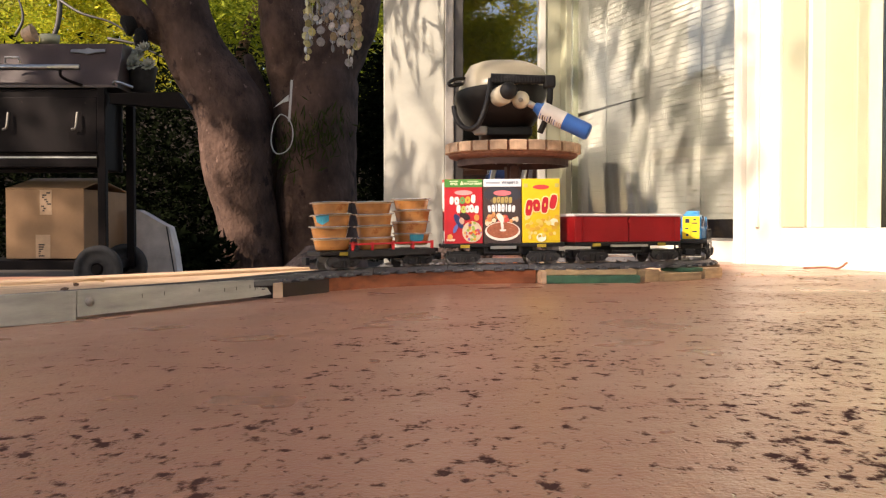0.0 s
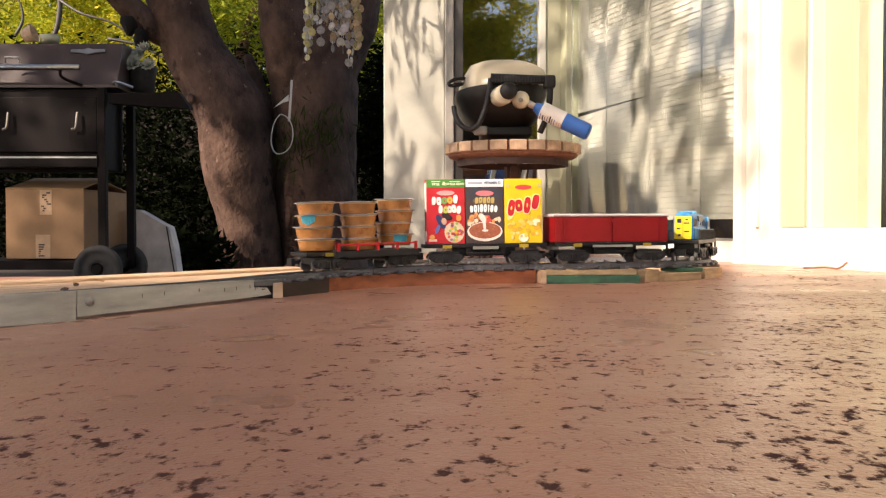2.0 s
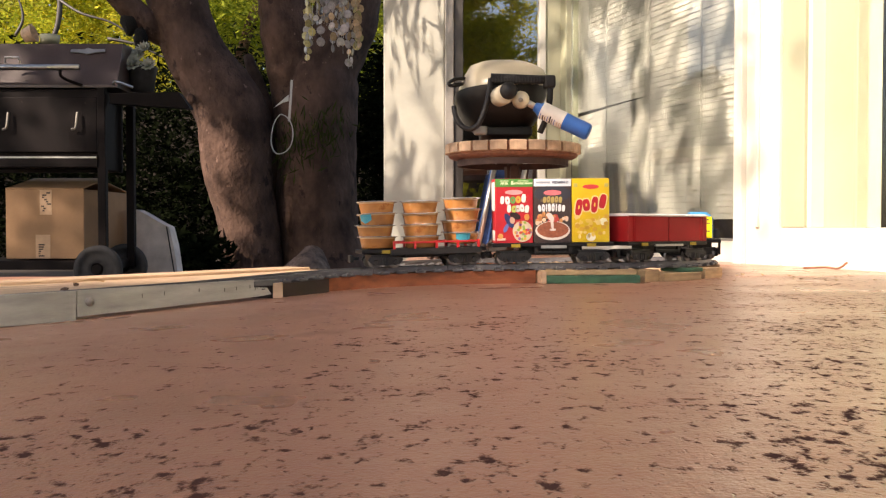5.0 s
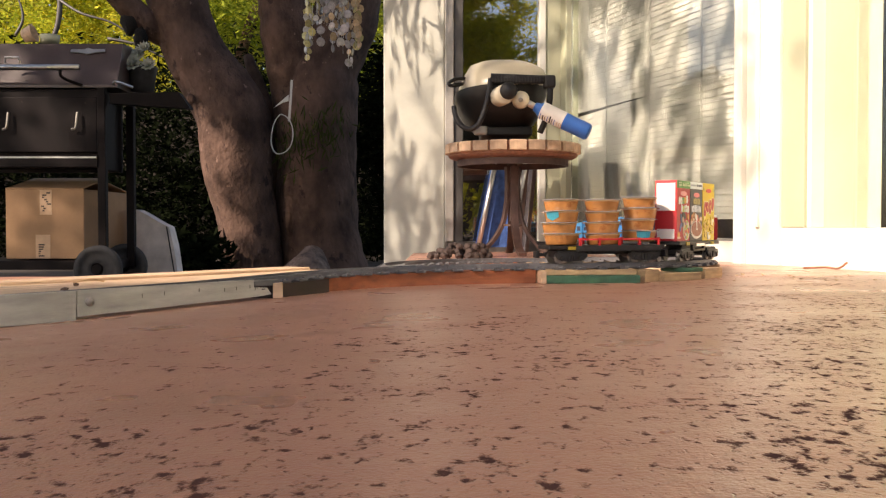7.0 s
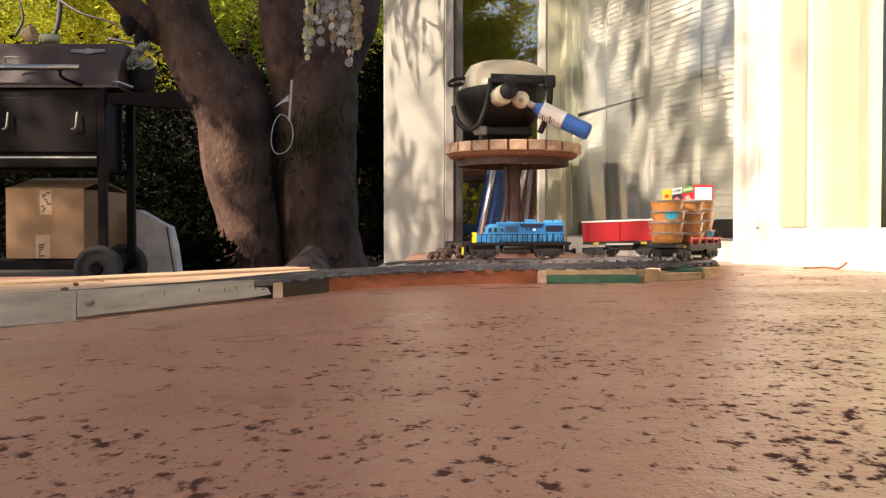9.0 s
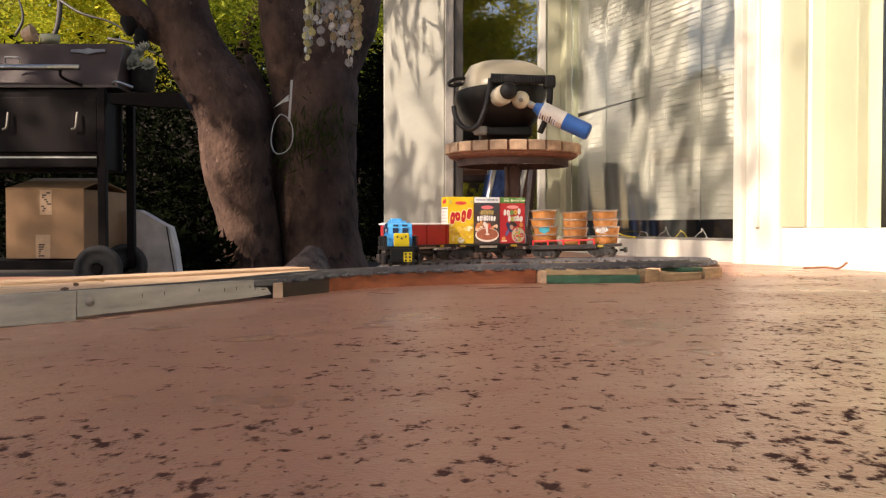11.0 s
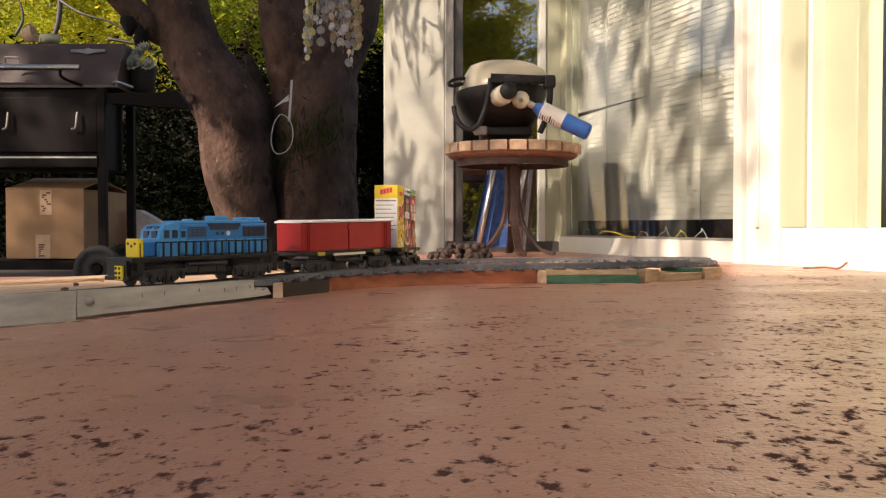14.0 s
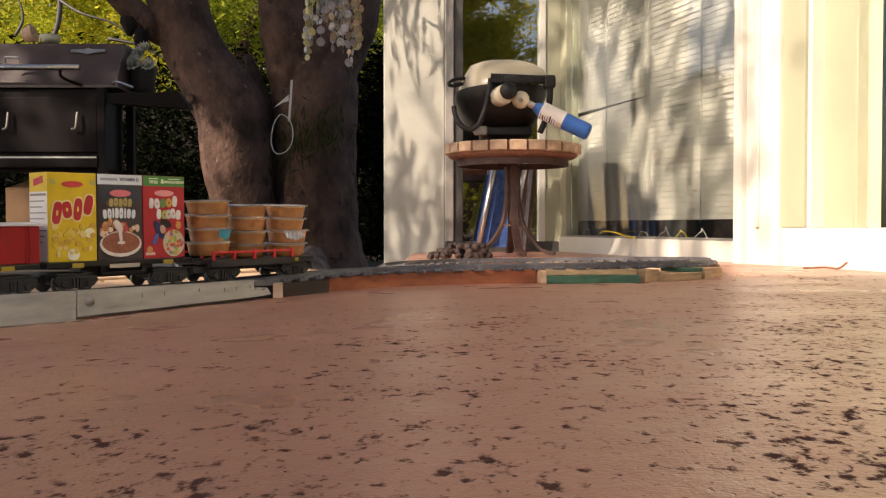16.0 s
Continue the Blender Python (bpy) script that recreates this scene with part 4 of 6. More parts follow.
def face_brown(b, m, turn):
    sticker("printed_band", b, m, -0.0294, 0.0294, 0.0875, 0.0992, ink((0.66, 0.70, 0.74)), label="pale printed band")
    sticker("print_bar", b, m, -0.026, -0.004, 0.0920, 0.0950, ink((0.30, 0.33, 0.38)), 0.0007)
    words("lettering", "VITAMIN D", 0.0052, ink((0.12, 0.14, 0.18)), b, m @ Matrix.Translation((0.012, -0.0196, 0.0935)), 0.0002)
    disc("printed_arch", b, m, 0, 0.076, 0.029, 0.0135, ink((0.034, 0.036, 0.048)), 0.0003)
    disc("brand_mark", b, m, 0.0, 0.0775, 0.014, 0.0042, ink((0.70, 0.16, 0.18)), 0.0006)
    disc("brand_mark", b, m, -0.002, 0.0660, 0.017, 0.0058, ink((0.12, 0.085, 0.04)), 0.0006)
    dark = ink((0.034, 0.036, 0.048))
    for i, x in enumerate((-0.0205, -0.0145, -0.0097, -0.0050, 0.0008, 0.0060, 0.0110, 0.0172)):
        narrow = i in (2, 5)
        blob("printed_shape", b, m, x, 0.0545 - 0.0001 * (i - 3.5) ** 2, 0.0011 if narrow else 0.0024, 0.0062 - 0.00008 * (i - 3.5) ** 2, 1.5 * (i - 3.5), ink((0.70, 0.71, 0.73)), 0.0008, dark if i in (1, 4) else None)
    for i in range(5):
        blob("brand_mark", b, m, -0.0125 + 0.0062 * i, 0.0665 + 0.0008 * (i % 2), 0.0026, 0.0048, 6, ink((0.40, 0.30, 0.10)), 0.0009, dark if i % 2 else None)
    rng = random.Random(8)
    for i in range(26):
        disc("printed_picture", b, m, rng.uniform(-0.025, 0.025), rng.uniform(0.028, 0.046), rng.uniform(0.0022, 0.0045), rng.uniform(0.0022, 0.0045), ink([(0.60, 0.28, 0.10), (0.75, 0.55, 0.40), (0.55, 0.06, 0.05), (0.45, 0.18, 0.06)][i % 4]), 0.0006 + 0.00002 * i, 12)
    disc("printed_bowl", b, m, 0, 0.0185, 0.0275, 0.0150, ink((0.72, 0.66, 0.60)), 0.0010)
    disc("printed_bowl", b, m, 0, 0.0200, 0.0250, 0.0125, ink((0.30, 0.09, 0.045)), 0.0012)
    for k, (x, z, w, h, tilt) in enumerate(((-0.0035, 0.0395, 0.0042, 0.0075, -34), (-0.0010, 0.0290, 0.0022, 0.0085, -6), (0.0000, 0.0200, 0.0050, 0.0018, 0))):
        blob("printed_milk", b, m, x, z, w, h, tilt, ink((0.66, 0.60, 0.56)), 0.0014 + 0.00005 * k, None, 2.4)
    for k in range(24):
        a, r = k * 2.4, 0.0046 * math.sqrt(k)
        disc("cereal_puff", b, m, r * math.cos(a), 0.0200 + 0.5 * r * math.sin(a), 0.0016, 0.0011, ink([(0.36, 0.13, 0.07), (0.22, 0.065, 0.035)][k % 2]), 0.0013, 8)


def face_yellow(b, m, turn):
    disc("brand_mark", b, m, 0.0, 0.0865, 0.013, 0.0036, ink((0.62, 0.05, 0.05)), 0.0006)
    rows = ((-0.0190, 0.0545, 0.0052, 0.0125, 9), (-0.0072, 0.0580, 0.0056, 0.0092, -6), (0.0060, 0.0585, 0.0050, 0.0125, 7), (0.0190, 0.0635, 0.0052, 0.0112, 12))
    for i, (x, z, w, h, tilt) in enumerate(rows):
        blob("printed_edge", b, m, x, z, w + 0.0018, h + 0.0018, tilt, ink((0.80, 0.66, 0.30)), 0.0007 + 0.00003 * i)
    for i, (x, z, w, h, tilt) in enumerate(rows):
        blob("printed_shape", b, m, x, z, w, h, tilt, ink((0.48, 0.012, 0.022)), 0.0010 + 0.00003 * i, ink((0.80, 0.60, 0.10)) if i in (0, 1, 2) else None)
    rng = random.Random(11)
    for i in range(46):
        disc("cereal_puff", b, m, rng.uniform(-0.025, 0.025), rng.uniform(0.008, 0.040), rng.uniform(0.0022, 0.0046), rng.uniform(0.0022, 0.0040), ink([(0.72, 0.50, 0.10), (0.62, 0.36, 0.04), (0.74, 0.58, 0.22), (0.66, 0.47, 0.02)][i % 4]), 0.0005 + 0.00002 * i, 12)
    disc("printed_picture", b, m, 0, 0.008, 0.0075, 0.0065, ink((0.80, 0.76, 0.62)), 0.0012)
    disc("print_mark", b, m, 0.020, 0.032, 0.0065, 0.0055, ink((0.80, 0.78, 0.55)), 0.0012, 16)
    for x in (-0.027, 0.022):
        sticker("print_bar", b, m, x, x + 0.006, 0.086, 0.092, ink((0.45, 0.40, 0.12)), 0.0006)


BOXES = [
    carton("cereal_box", "yellow cereal box with big red printed shapes on flat car", 0.0605, (0.68, 0.47, 0.012), None, None, face_yellow),
    carton("cereal_box", "dark brown cereal box with a printed cocoa bowl", 0.0, (0.052, 0.032, 0.030), None, None, face_brown),
    carton("cereal_box", "red cereal box with white printed shapes and green band", -0.0605, (0.44, 0.014, 0.022), None, None, face_red),
]
# narrow ends that show: panels of small print
end = part("end_panel", boxed(0.0292, 0.0299, -0.0182, 0.0182, 0.001, 0.0780), CARTON_SIDE, BOXES[0], "white printed side panel")
for k in range(4):
    part("printed_shape", boxed(0.0296, 0.0300, -0.0095 + 0.005 * k, -0.0053 + 0.005 * k, 0.0845 + 0.001 * k, 0.0925 + 0.001 * k), ink((0.55, 0.03, 0.05)), BOXES[0])
for i in range(9):
    part("print_bar", boxed(0.0299, 0.0302, -0.0165, 0.0165 - (i % 3) * 0.004, 0.0735 - i * 0.0065, 0.0748 - i * 0.0065 + (0.0012 if i == 0 else 0)), ink((0.22, 0.20, 0.18)), end)
end = part("end_panel", boxed(-0.0299, -0.0292, -0.0158, 0.0158, 0.050, 0.0950), CARTON_SIDE, BOXES[2], "white printed side panel")
end = part("end_panel", boxed(-0.0299, -0.0292, -0.0150, 0.0150, 0.004, 0.020), CARTON_SIDE, BOXES[2], "white printed side panel")

CUP_FILL = mat("amber_fruit_puree_cup", (0.46, 0.195, 0.057), rough=0.25, scale=38, amount=0.25, bump=0.05, coat=0.4, spots=[((0.33, 0.115, 0.03), 40.0, 0.60)])
CUP_RIM = mat("clear_plastic_rim", (0.56, 0.37, 0.20), rough=0.18, scale=30, amount=0.12, bump=0.02, coat=0.5)
FOIL = mat("clear_rim_foil", (0.70, 0.70, 0.69), rough=0.26, metal=0.6, scale=40, amount=0.2, bump=0.3)
TEAL_INK = mat("teal_label", (0.03, 0.32, 0.42), rough=0.4, scale=40, amount=0.15)


def cup(u, level, seed, teal=None, film=None, raise_=0.0):
    """A shallow flared cup; the rim is clear, the filling shows as a darker wavy band below it."""
    rng = random.Random(seed)
    aside = -0.006 if abs(u) < 0.01 else 0.0
    m = pose(u + rng.uniform(-0.0022, 0.0022) + 0.0011 * level * (1 if u > 0.03 else 0), aside + rng.uniform(-0.0018, 0.0018), 0.0285 + raise_ + level * 0.0176, rng.uniform(-2.0, 2.0), rng.uniform(-2.0, 2.0), rng.uniform(0, 360))
    c = thing("fruit_cup", m, "amber plastic fruit cup with crinkled foil lid, stacked on flat car", "fruit cup", "stacked fruit cups")
    part("bowl", turned([(0, 0.0004), (0.0232, 0.0004), (0.0244, 0.0014), (0.0258, 0.0085), (0.0272, 0.0150)], 28), CUP_FILL, c, smooth=True)
    part("clear_rim", turned([(0.0272, 0.0150), (0.0280, 0.0172), (0.0262, 0.0173), (0.0262, 0.0150)], 28), CUP_RIM, c, "pale clear plastic rim", smooth=True)
    bm = turned([(0.0264, 0.0170), (0.0309, 0.0173), (0.0312, 0.0181), (0.0288, 0.0187), (0.0, 0.0186)], 40)
    for v in bm.verts:
        r = math.hypot(v.co.x, v.co.y)
        v.co.z += (0.0011 if r > 0.029 else 0.0005) * noise.noise(Vector((v.co.x * 110, v.co.y * 110, seed)))
    part("lid", bm, FOIL, c, "crinkled foil lid", smooth=False)

    def wrap(name, mid, half, low, high, material, label, crumple):
        """A scrap of printed film that hangs from the rim and hugs the bowl."""
        bm = bmesh.new()
        vs = []
        for k in range(13):
            a = radians(mid - half + 2 * half * k / 12) - Euler(m.to_euler()).z
            column = []
            for j in range(4):
                z = high + (low + 0.005 * abs(k - 6) / 6 - high) * j / 3
                r = 0.0244 + (0.0272 - 0.0244) * (z - 0.0014) / 0.0136 + 0.0005 + crumple * (k % 2) * j / 3
                column.append(bm.verts.new((r * math.cos(a), r * math.sin(a), z)))
            vs.append(column)
        for a, b in zip(vs, vs[1:]):
            for j in range(3):
                bm.faces.new((a[j], b[j], b[j + 1], a[j + 1]))
        part(name, bm, material, c, label)
    if teal is not None:
        wrap("label", teal, 24, 0.0030, 0.0166, TEAL_INK, "torn teal paper label", 0.0006)
    if film is not None:
        wrap("film", film, 34, 0.0040, 0.0168, FOIL, "crumpled silver film", 0.0028)
    return c


CUPS = []
for k, u in enumerate((0.064, -0.001, -0.070)):
    for level in range(4):
        teal = {(0, 0): -100, (0, 1): 100, (2, 2): 215}.get((k, level))
        CUPS.append(cup(u, level, 10 * k + level, teal, 75 if (k, level) == (2, 1) else None, 0.0045 if k == 0 else 0.0))

# ---- motion of the train: metres run along the line by the locomotive's middle ----
RUN = [(0.0, 1.8699), (0.1, 1.866), (0.2, 1.857), (0.3, 1.848), (0.4, 1.8425), (0.5, 1.8421), (2.0, 1.8421), (2.5, 1.848), (3.0, 1.857), (3.5, 1.8615), (4.0, 1.8714), (4.2, 1.8725),
       (6.3, 2.1739), (6.5, 2.199), (7.0, 2.2409), (7.5, 2.309), (8.0, 2.3984), (8.5, 2.4165), (9.0, 2.4405), (9.2, 2.4497), (11.3, 3.0592), (11.5, 3.105),
       (12.0, 3.1297), (12.5, 3.1795), (13.0, 3.2566), (13.5, 3.3634), (14.0, 3.5126), (14.5, 3.6561), (15.0, 3.8345), (15.5, 3.9640), (16.0, 4.0915)]
GAPS = {"loco": 0.0, "red": 0.2585, "boxes": 0.4580, "cups": 0.6647}


def run_at(t):
    """Smooth and without overshoot between the known places."""
    ts, ss = [r[0] for r in RUN], [r[1] for r in RUN]
    i = min(max(int(np.searchsorted(ts, t, side="right")) - 1, 0), len(ts) - 2)
    slope = [(ss[k + 1] - ss[k]) / (ts[k + 1] - ts[k]) for k in range(len(ts) - 1)]

    def tangent(k):
        if k == 0:
            return slope[0]
        if k == len(ts) - 1:
            return slope[-1]
        a, b = slope[k - 1], slope[k]
        return 0.0 if a * b <= 0 else 2 * a * b / (a + b)
    h = ts[i + 1] - ts[i]
    x = (t - ts[i]) / h
    return ((2 * x ** 3 - 3 * x * x + 1) * ss[i] + (x ** 3 - 2 * x * x + x) * h * tangent(i)
            + (3 * x * x - 2 * x ** 3) * ss[i + 1] + (x ** 3 - x * x) * h * tangent(i + 1))


def motions():
    rest = {ob: ob.matrix_basis.copy() for ob in BOXES + CUPS}
    times = [0.1 * i for i in range(161)]
    for car, gap, half, riders in ((LOCO, GAPS["loco"], 0.072, []), (RED, GAPS["red"], 0.066, []), (BOXCAR, GAPS["boxes"], 0.062, BOXES), (CUPCAR, GAPS["cups"], 0.062, CUPS)):
        path = [(t, car_pose(run_at(t) - gap, half)) for t in times]
        walk(car, path)
        for ob in riders:
            walk(ob, [(t, m @ rest[ob]) for t, m in path])


# ---- trees and shade ----
BLACK_STEEL = mat("black_painted_steel", (0.0085, 0.0055, 0.0058), rough=0.6, spec=0.12, scale=9, amount=0.35, bump=0.2, spots=[((0.03, 0.022, 0.018), 30, 0.70)])
CARD = mat("brown_cardboard", (0.37, 0.215, 0.115), rough=0.85, scale=8, amount=0.12, bump=0.15)
CARD_PRINT = mat("faded_black_print", (0.05, 0.04, 0.035), rough=0.8, scale=60, amount=0.4)
TAPE = mat("pale_label_paper", (0.55, 0.36, 0.22), rough=0.6, scale=30, amount=0.1)
RUBBER = mat("grey_rubber", (0.035, 0.034, 0.036), rough=0.8, scale=30, amount=0.3, bump=0.2)
TERRACOTTA = mat("terracotta_tile", (0.60, 0.41, 0.27), rough=0.75, scale=60, amount=0.22, bump=0.3, per_object=0.22)
GROUT = mat("brown_grout", (0.27, 0.115, 0.065), rough=0.85, scale=60, amount=0.3, bump=0.3)
IRON = mat("brown_painted_iron", (0.085, 0.045, 0.035), rough=0.5, metal=0.3, scale=30, amount=0.3, bump=0.2)
BEIGE_LID = mat("beige_enamel_lid", (0.50, 0.44, 0.32), rough=0.32, scale=10, amount=0.10, bump=0.05, coat=0.3)
BLUE_TANK = mat("blue_gas_cylinder_paint", (0.02, 0.13, 0.46), rough=0.35, scale=18, amount=0.12, bump=0.05)
LABEL_WHITE = mat("white_label_paper", (0.72, 0.68, 0.62), rough=0.5, scale=40, amount=0.08)
CABLE_WHITE = mat("white_cable", (0.55, 0.54, 0.50), rough=0.4, scale=40, amount=0.05)
# full and half sunlight are put into the next two leaf colours
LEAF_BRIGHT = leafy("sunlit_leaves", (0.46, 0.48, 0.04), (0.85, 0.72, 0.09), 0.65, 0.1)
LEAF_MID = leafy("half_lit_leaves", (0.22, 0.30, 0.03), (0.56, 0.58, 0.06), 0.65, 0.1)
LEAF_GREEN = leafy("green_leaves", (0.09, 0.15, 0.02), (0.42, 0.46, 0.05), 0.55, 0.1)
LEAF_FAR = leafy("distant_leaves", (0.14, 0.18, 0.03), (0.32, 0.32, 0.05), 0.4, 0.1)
# deep shade of the hedge and low plants is put into this near-black tone
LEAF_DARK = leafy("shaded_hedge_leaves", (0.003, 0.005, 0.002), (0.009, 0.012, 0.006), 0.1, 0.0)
LEAF_CROWN = leafy("crown_leaves", (0.04, 0.08, 0.015), (0.08, 0.13, 0.03), 0.12)


def leaves(centres, size, spread, per, seed, flat=0.6, slim=0.36):
    """Many small pointed leaves in clumps round the centres, as one mesh."""
    rng = np.random.default_rng(seed)
    c = np.repeat(np.array(centres, float), per, axis=0)
    n = len(c)
    c += rng.normal(0, 1, (n, 3)) * spread
    a = rng.normal(0, 1, (n, 3))
    a[:, 2] *= flat
    a /= np.linalg.norm(a, axis=1)[:, None]
    b = np.cross(a, rng.normal(0, 1, (n, 3)))
    b /= np.linalg.norm(b, axis=1)[:, None]
    s = size * rng.uniform(0.6, 1.4, (n, 1))
    v = np.empty((n, 4, 3))
    v[:, 0], v[:, 1], v[:, 2], v[:, 3] = c - a * s, c + b * s * slim - a * s * 0.1, c + a * s, c - b * s * slim - a * s * 0.1
    me = bpy.data.meshes.new("leaves")
    me.from_pydata(v.reshape(-1, 3).tolist(), [], np.arange(4 * n).reshape(n, 4).tolist())
    return me


def leaf_part(name, me, material, parent=None):
    ob = new(name, me)
    me.materials.append(material)
    if parent is not None:
        ob.parent = parent
    return ob


def cloud(n, x0, x1, y0, y1, z0, z1, seed, gap=0.0, scale=1.6):
    """Clump centres with uneven outline and holes."""
    rng = random.Random(seed)
    out = []
    while len(out) < n:
        p = Vector((rng.uniform(x0, x1), rng.uniform(y0, y1), rng.uniform(z0, z1)))
        if noise.noise(Vector((p.x * scale, p.y * scale * 0.5, p.z * scale + seed))) > gap:
            out.append(tuple(p))
    return out


def limb(bm, rows, seed, n=18):
    """A gnarled limb: rows of place and radius."""
    pts = spline([r[0] for r in rows], 7)
    rad = np.interp(np.linspace(0, len(rows) - 1, len(pts)), range(len(rows)), [r[1] for r in rows])
    before = len(bm.verts)
    tube(bm, pts, [float(r) for r in rad], n)
    bm.verts.ensure_lookup_table()
    for i, p in enumerate(pts):
        for v in bm.verts[before + i * n: before + (i + 1) * n]:
            d = v.co - p
            k = 1.05 + 0.10 * noise.noise(Vector((v.co.x * 3.2, v.co.y * 3.2, v.co.z * 1.6 + seed))) + 0.06 * noise.noise(v.co * 9)
            v.co = p + d * k
    return bm


def big_tree():
    t = thing("garden_tree", pose(*(-1.039, 6.600, -0.199)), "large old tree with grey brown forked trunks", "tree")
    base = Vector((-1.039, 6.600, -0.199))
    k = 6.6 / 1677.0

    def L(*rows):
        return [(Vector(p) - base, r * k) for p, r in rows]
    bm = limb(bmesh.new(), L(((-1.295, 6.600, -0.376), 64), ((-1.330, 6.600, -0.179), 52), ((-1.354, 6.600, 0.096), 50), ((-1.433, 6.600, 0.490), 57), ((-1.468, 6.600, 0.883), 60), ((-1.708, 6.600, 1.277), 52), ((-1.850, 6.600, 1.670), 49), ((-2.023, 6.600, 2.182), 46), ((-2.341, 6.500, 2.887), 36), ((-2.677, 6.200, 3.793), 20)), 1)
    part("trunk", bm, BARK, t, smooth=True)
    bm = limb(bmesh.new(), L(((-0.852, 6.800, -0.391), 92), ((-0.868, 6.800, -0.188), 78), ((-0.896, 6.800, 0.096), 71), ((-0.900, 6.800, 0.501), 70), ((-0.900, 6.800, 0.866), 74), ((-0.876, 6.800, 1.191), 70), ((-0.754, 6.800, 1.434), 58), ((-0.677, 6.800, 1.718), 57), ((-0.564, 6.800, 2.326), 48), ((-0.097, 6.800, 3.421), 30)), 4)
    part("trunk", bm, BARK, t, smooth=True)
    bm = limb(bmesh.new(), L(((-0.989, 6.800, 0.785), 50), ((-1.022, 6.750, 1.183), 52), ((-1.083, 6.700, 1.454), 47), ((-1.123, 6.700, 1.694), 42), ((-1.196, 6.600, 2.300), 36), ((-1.420, 6.200, 3.239), 22)), 7)
    part("limb", bm, BARK, t, smooth=True)
    bm = limb(bmesh.new(), L(((-1.826, 6.600, 1.375), 24), ((-2.023, 6.500, 1.484), 24), ((-2.145, 6.400, 1.604), 20), ((-2.299, 6.300, 1.749), 15), ((-2.603, 6.200, 2.019), 10)), 9, 12)
    part("limb", bm, BARK, t, smooth=True)
    bm = limb(bmesh.new(), L(((-1.250, 6.850, 0.014), 40), ((-1.258, 6.850, 0.382), 36), ((-1.291, 6.850, 0.709), 30), ((-1.299, 6.850, 0.954), 20), ((-1.415, 6.900, 1.330), 8)), 12, 12)
    part("limb", bm, BARK, t, smooth=True)
    # a patch of sun on the root is put into its paler bark colour
    bm = limb(bmesh.new(), L(((-0.946, 6.500, -0.388), 66), ((-0.919, 6.450, -0.242), 46), ((-0.899, 6.500, -0.144), 27), ((-0.889, 6.600, -0.046), 12)), 15, 12)
    part("root", bm, mat("pale_root_bark", (0.27, 0.19, 0.15), rough=0.95, scale=14, amount=0.6, bump=1.0, bump_scale=40, depth=0.03), t, smooth=True)
    hollow = mat("black_hollow_wood", (0.008, 0.006, 0.005), rough=0.95, scale=20, amount=0.5, bump=0.6, depth=0.02)

    def boss(x, z, y, rx, rz, ry, material, seed, ring=False):
        bm = bmesh.new()
        bmesh.ops.create_icosphere(bm, subdivisions=3, radius=1.0)
        for v in bm.verts:
            r = math.hypot(v.co.x, v.co.z)
            n = 1 + 0.22 * noise.noise(v.co * 2.1 + Vector((seed, 0, 0))) + 0.10 * noise.noise(v.co * 6 + Vector((0, seed, 0)))
            dip = 0.75 if ring and r < 0.5 else 1.0
            v.co = Vector((v.co.x * rx * n, v.co.y * ry * dip, v.co.z * rz * n))
        part("knot", bm, material, t, smooth=True, at=Matrix.Translation(Vector((x, y, z)) - base))
    boss(-2.105, 1.50, 6.44, 0.075, 0.115, 0.07, hollow, 3)
    boss(-2.040, 1.36, 6.43, 0.045, 0.080, 0.06, hollow, 5)
    for x, z, rx, rz, seed in ((-1.885, 1.52, 0.050, 0.060, 1), (-1.870, 1.31, 0.040, 0.048, 2), (-1.800, 1.13, 0.038, 0.044, 4), (-1.70, 0.95, 0.03, 0.035, 6), (-1.46, 0.62, 0.035, 0.05, 8), (-1.62, 1.36, 0.028, 0.032, 9)):
        boss(x, z, 6.455 if z > 1.0 else 6.40, rx, rz, 0.020, BARK, seed, True)
    # unseen crown: high over the patio's left, clumps added to cast dapples and shade
    rng = random.Random(21)
    centres, hanging, dapple_twigs = [], [], []
    for i in range(26000):
        gx, gy = rng.uniform(-3.5, 4.2), rng.uniform(-3.2, 9.8)
        c = gy - 0.900 * gx
        wave = noise.noise(Vector((gx * 1.6, gy * 1.6, 3.0)))
        h, kind = rng.uniform(2.7, 3.7), centres
        if c < 1.62 and gx > 0.75:
            keep = 0.0
        elif c < 1.24:
            keep = 0.015
        elif gx < -0.95 and c < 4.2:
            keep = 0.14
        elif c < 1.62:
            keep = 0.006
        elif c < 3.05:
            keep, h, kind = 0.008 if gx < 0.30 else (0.16 if c < 2.1 else 0.20) + 0.34 * max(0.0, wave + 0.2) + (0.04 if gx > 0.95 else 0.0), rng.uniform(3.0, 4.2), hanging
        elif c < 4.0:
            keep, h, kind = 0.10 + 0.26 * max(0.0, wave + 0.15) + (0.50 if gx < 0.16 else 0.0), rng.uniform(1.22, 1.42), dapple_twigs
        elif c < 8.4:
            keep, h = 0.60 if (6.4 < c < 7.6 or gx > -0.70) else 0.22, rng.uniform(4.2, 6.0)
        else:
            keep = 0.0
        along = min(1.0, max(0.0, (gx + 1.42) / 0.52))          # a gap that lets sun on the leaning trunk
        if rng.random() < keep and math.hypot(gx + 1.42 - 0.52 * along, gy - 6.50 - 0.64 * along) > 0.42 and math.hypot(gx + 1.88, gy - 4.45) > 0.17:
            w = Vector((gx, gy, 0)) + SUN_DIR * (h / SUN_DIR.z)
            kind.append(tuple(w - base))
    leaf_part("crown", leaves(centres, 0.070, 0.09, 12, 3), LEAF_CROWN, t)
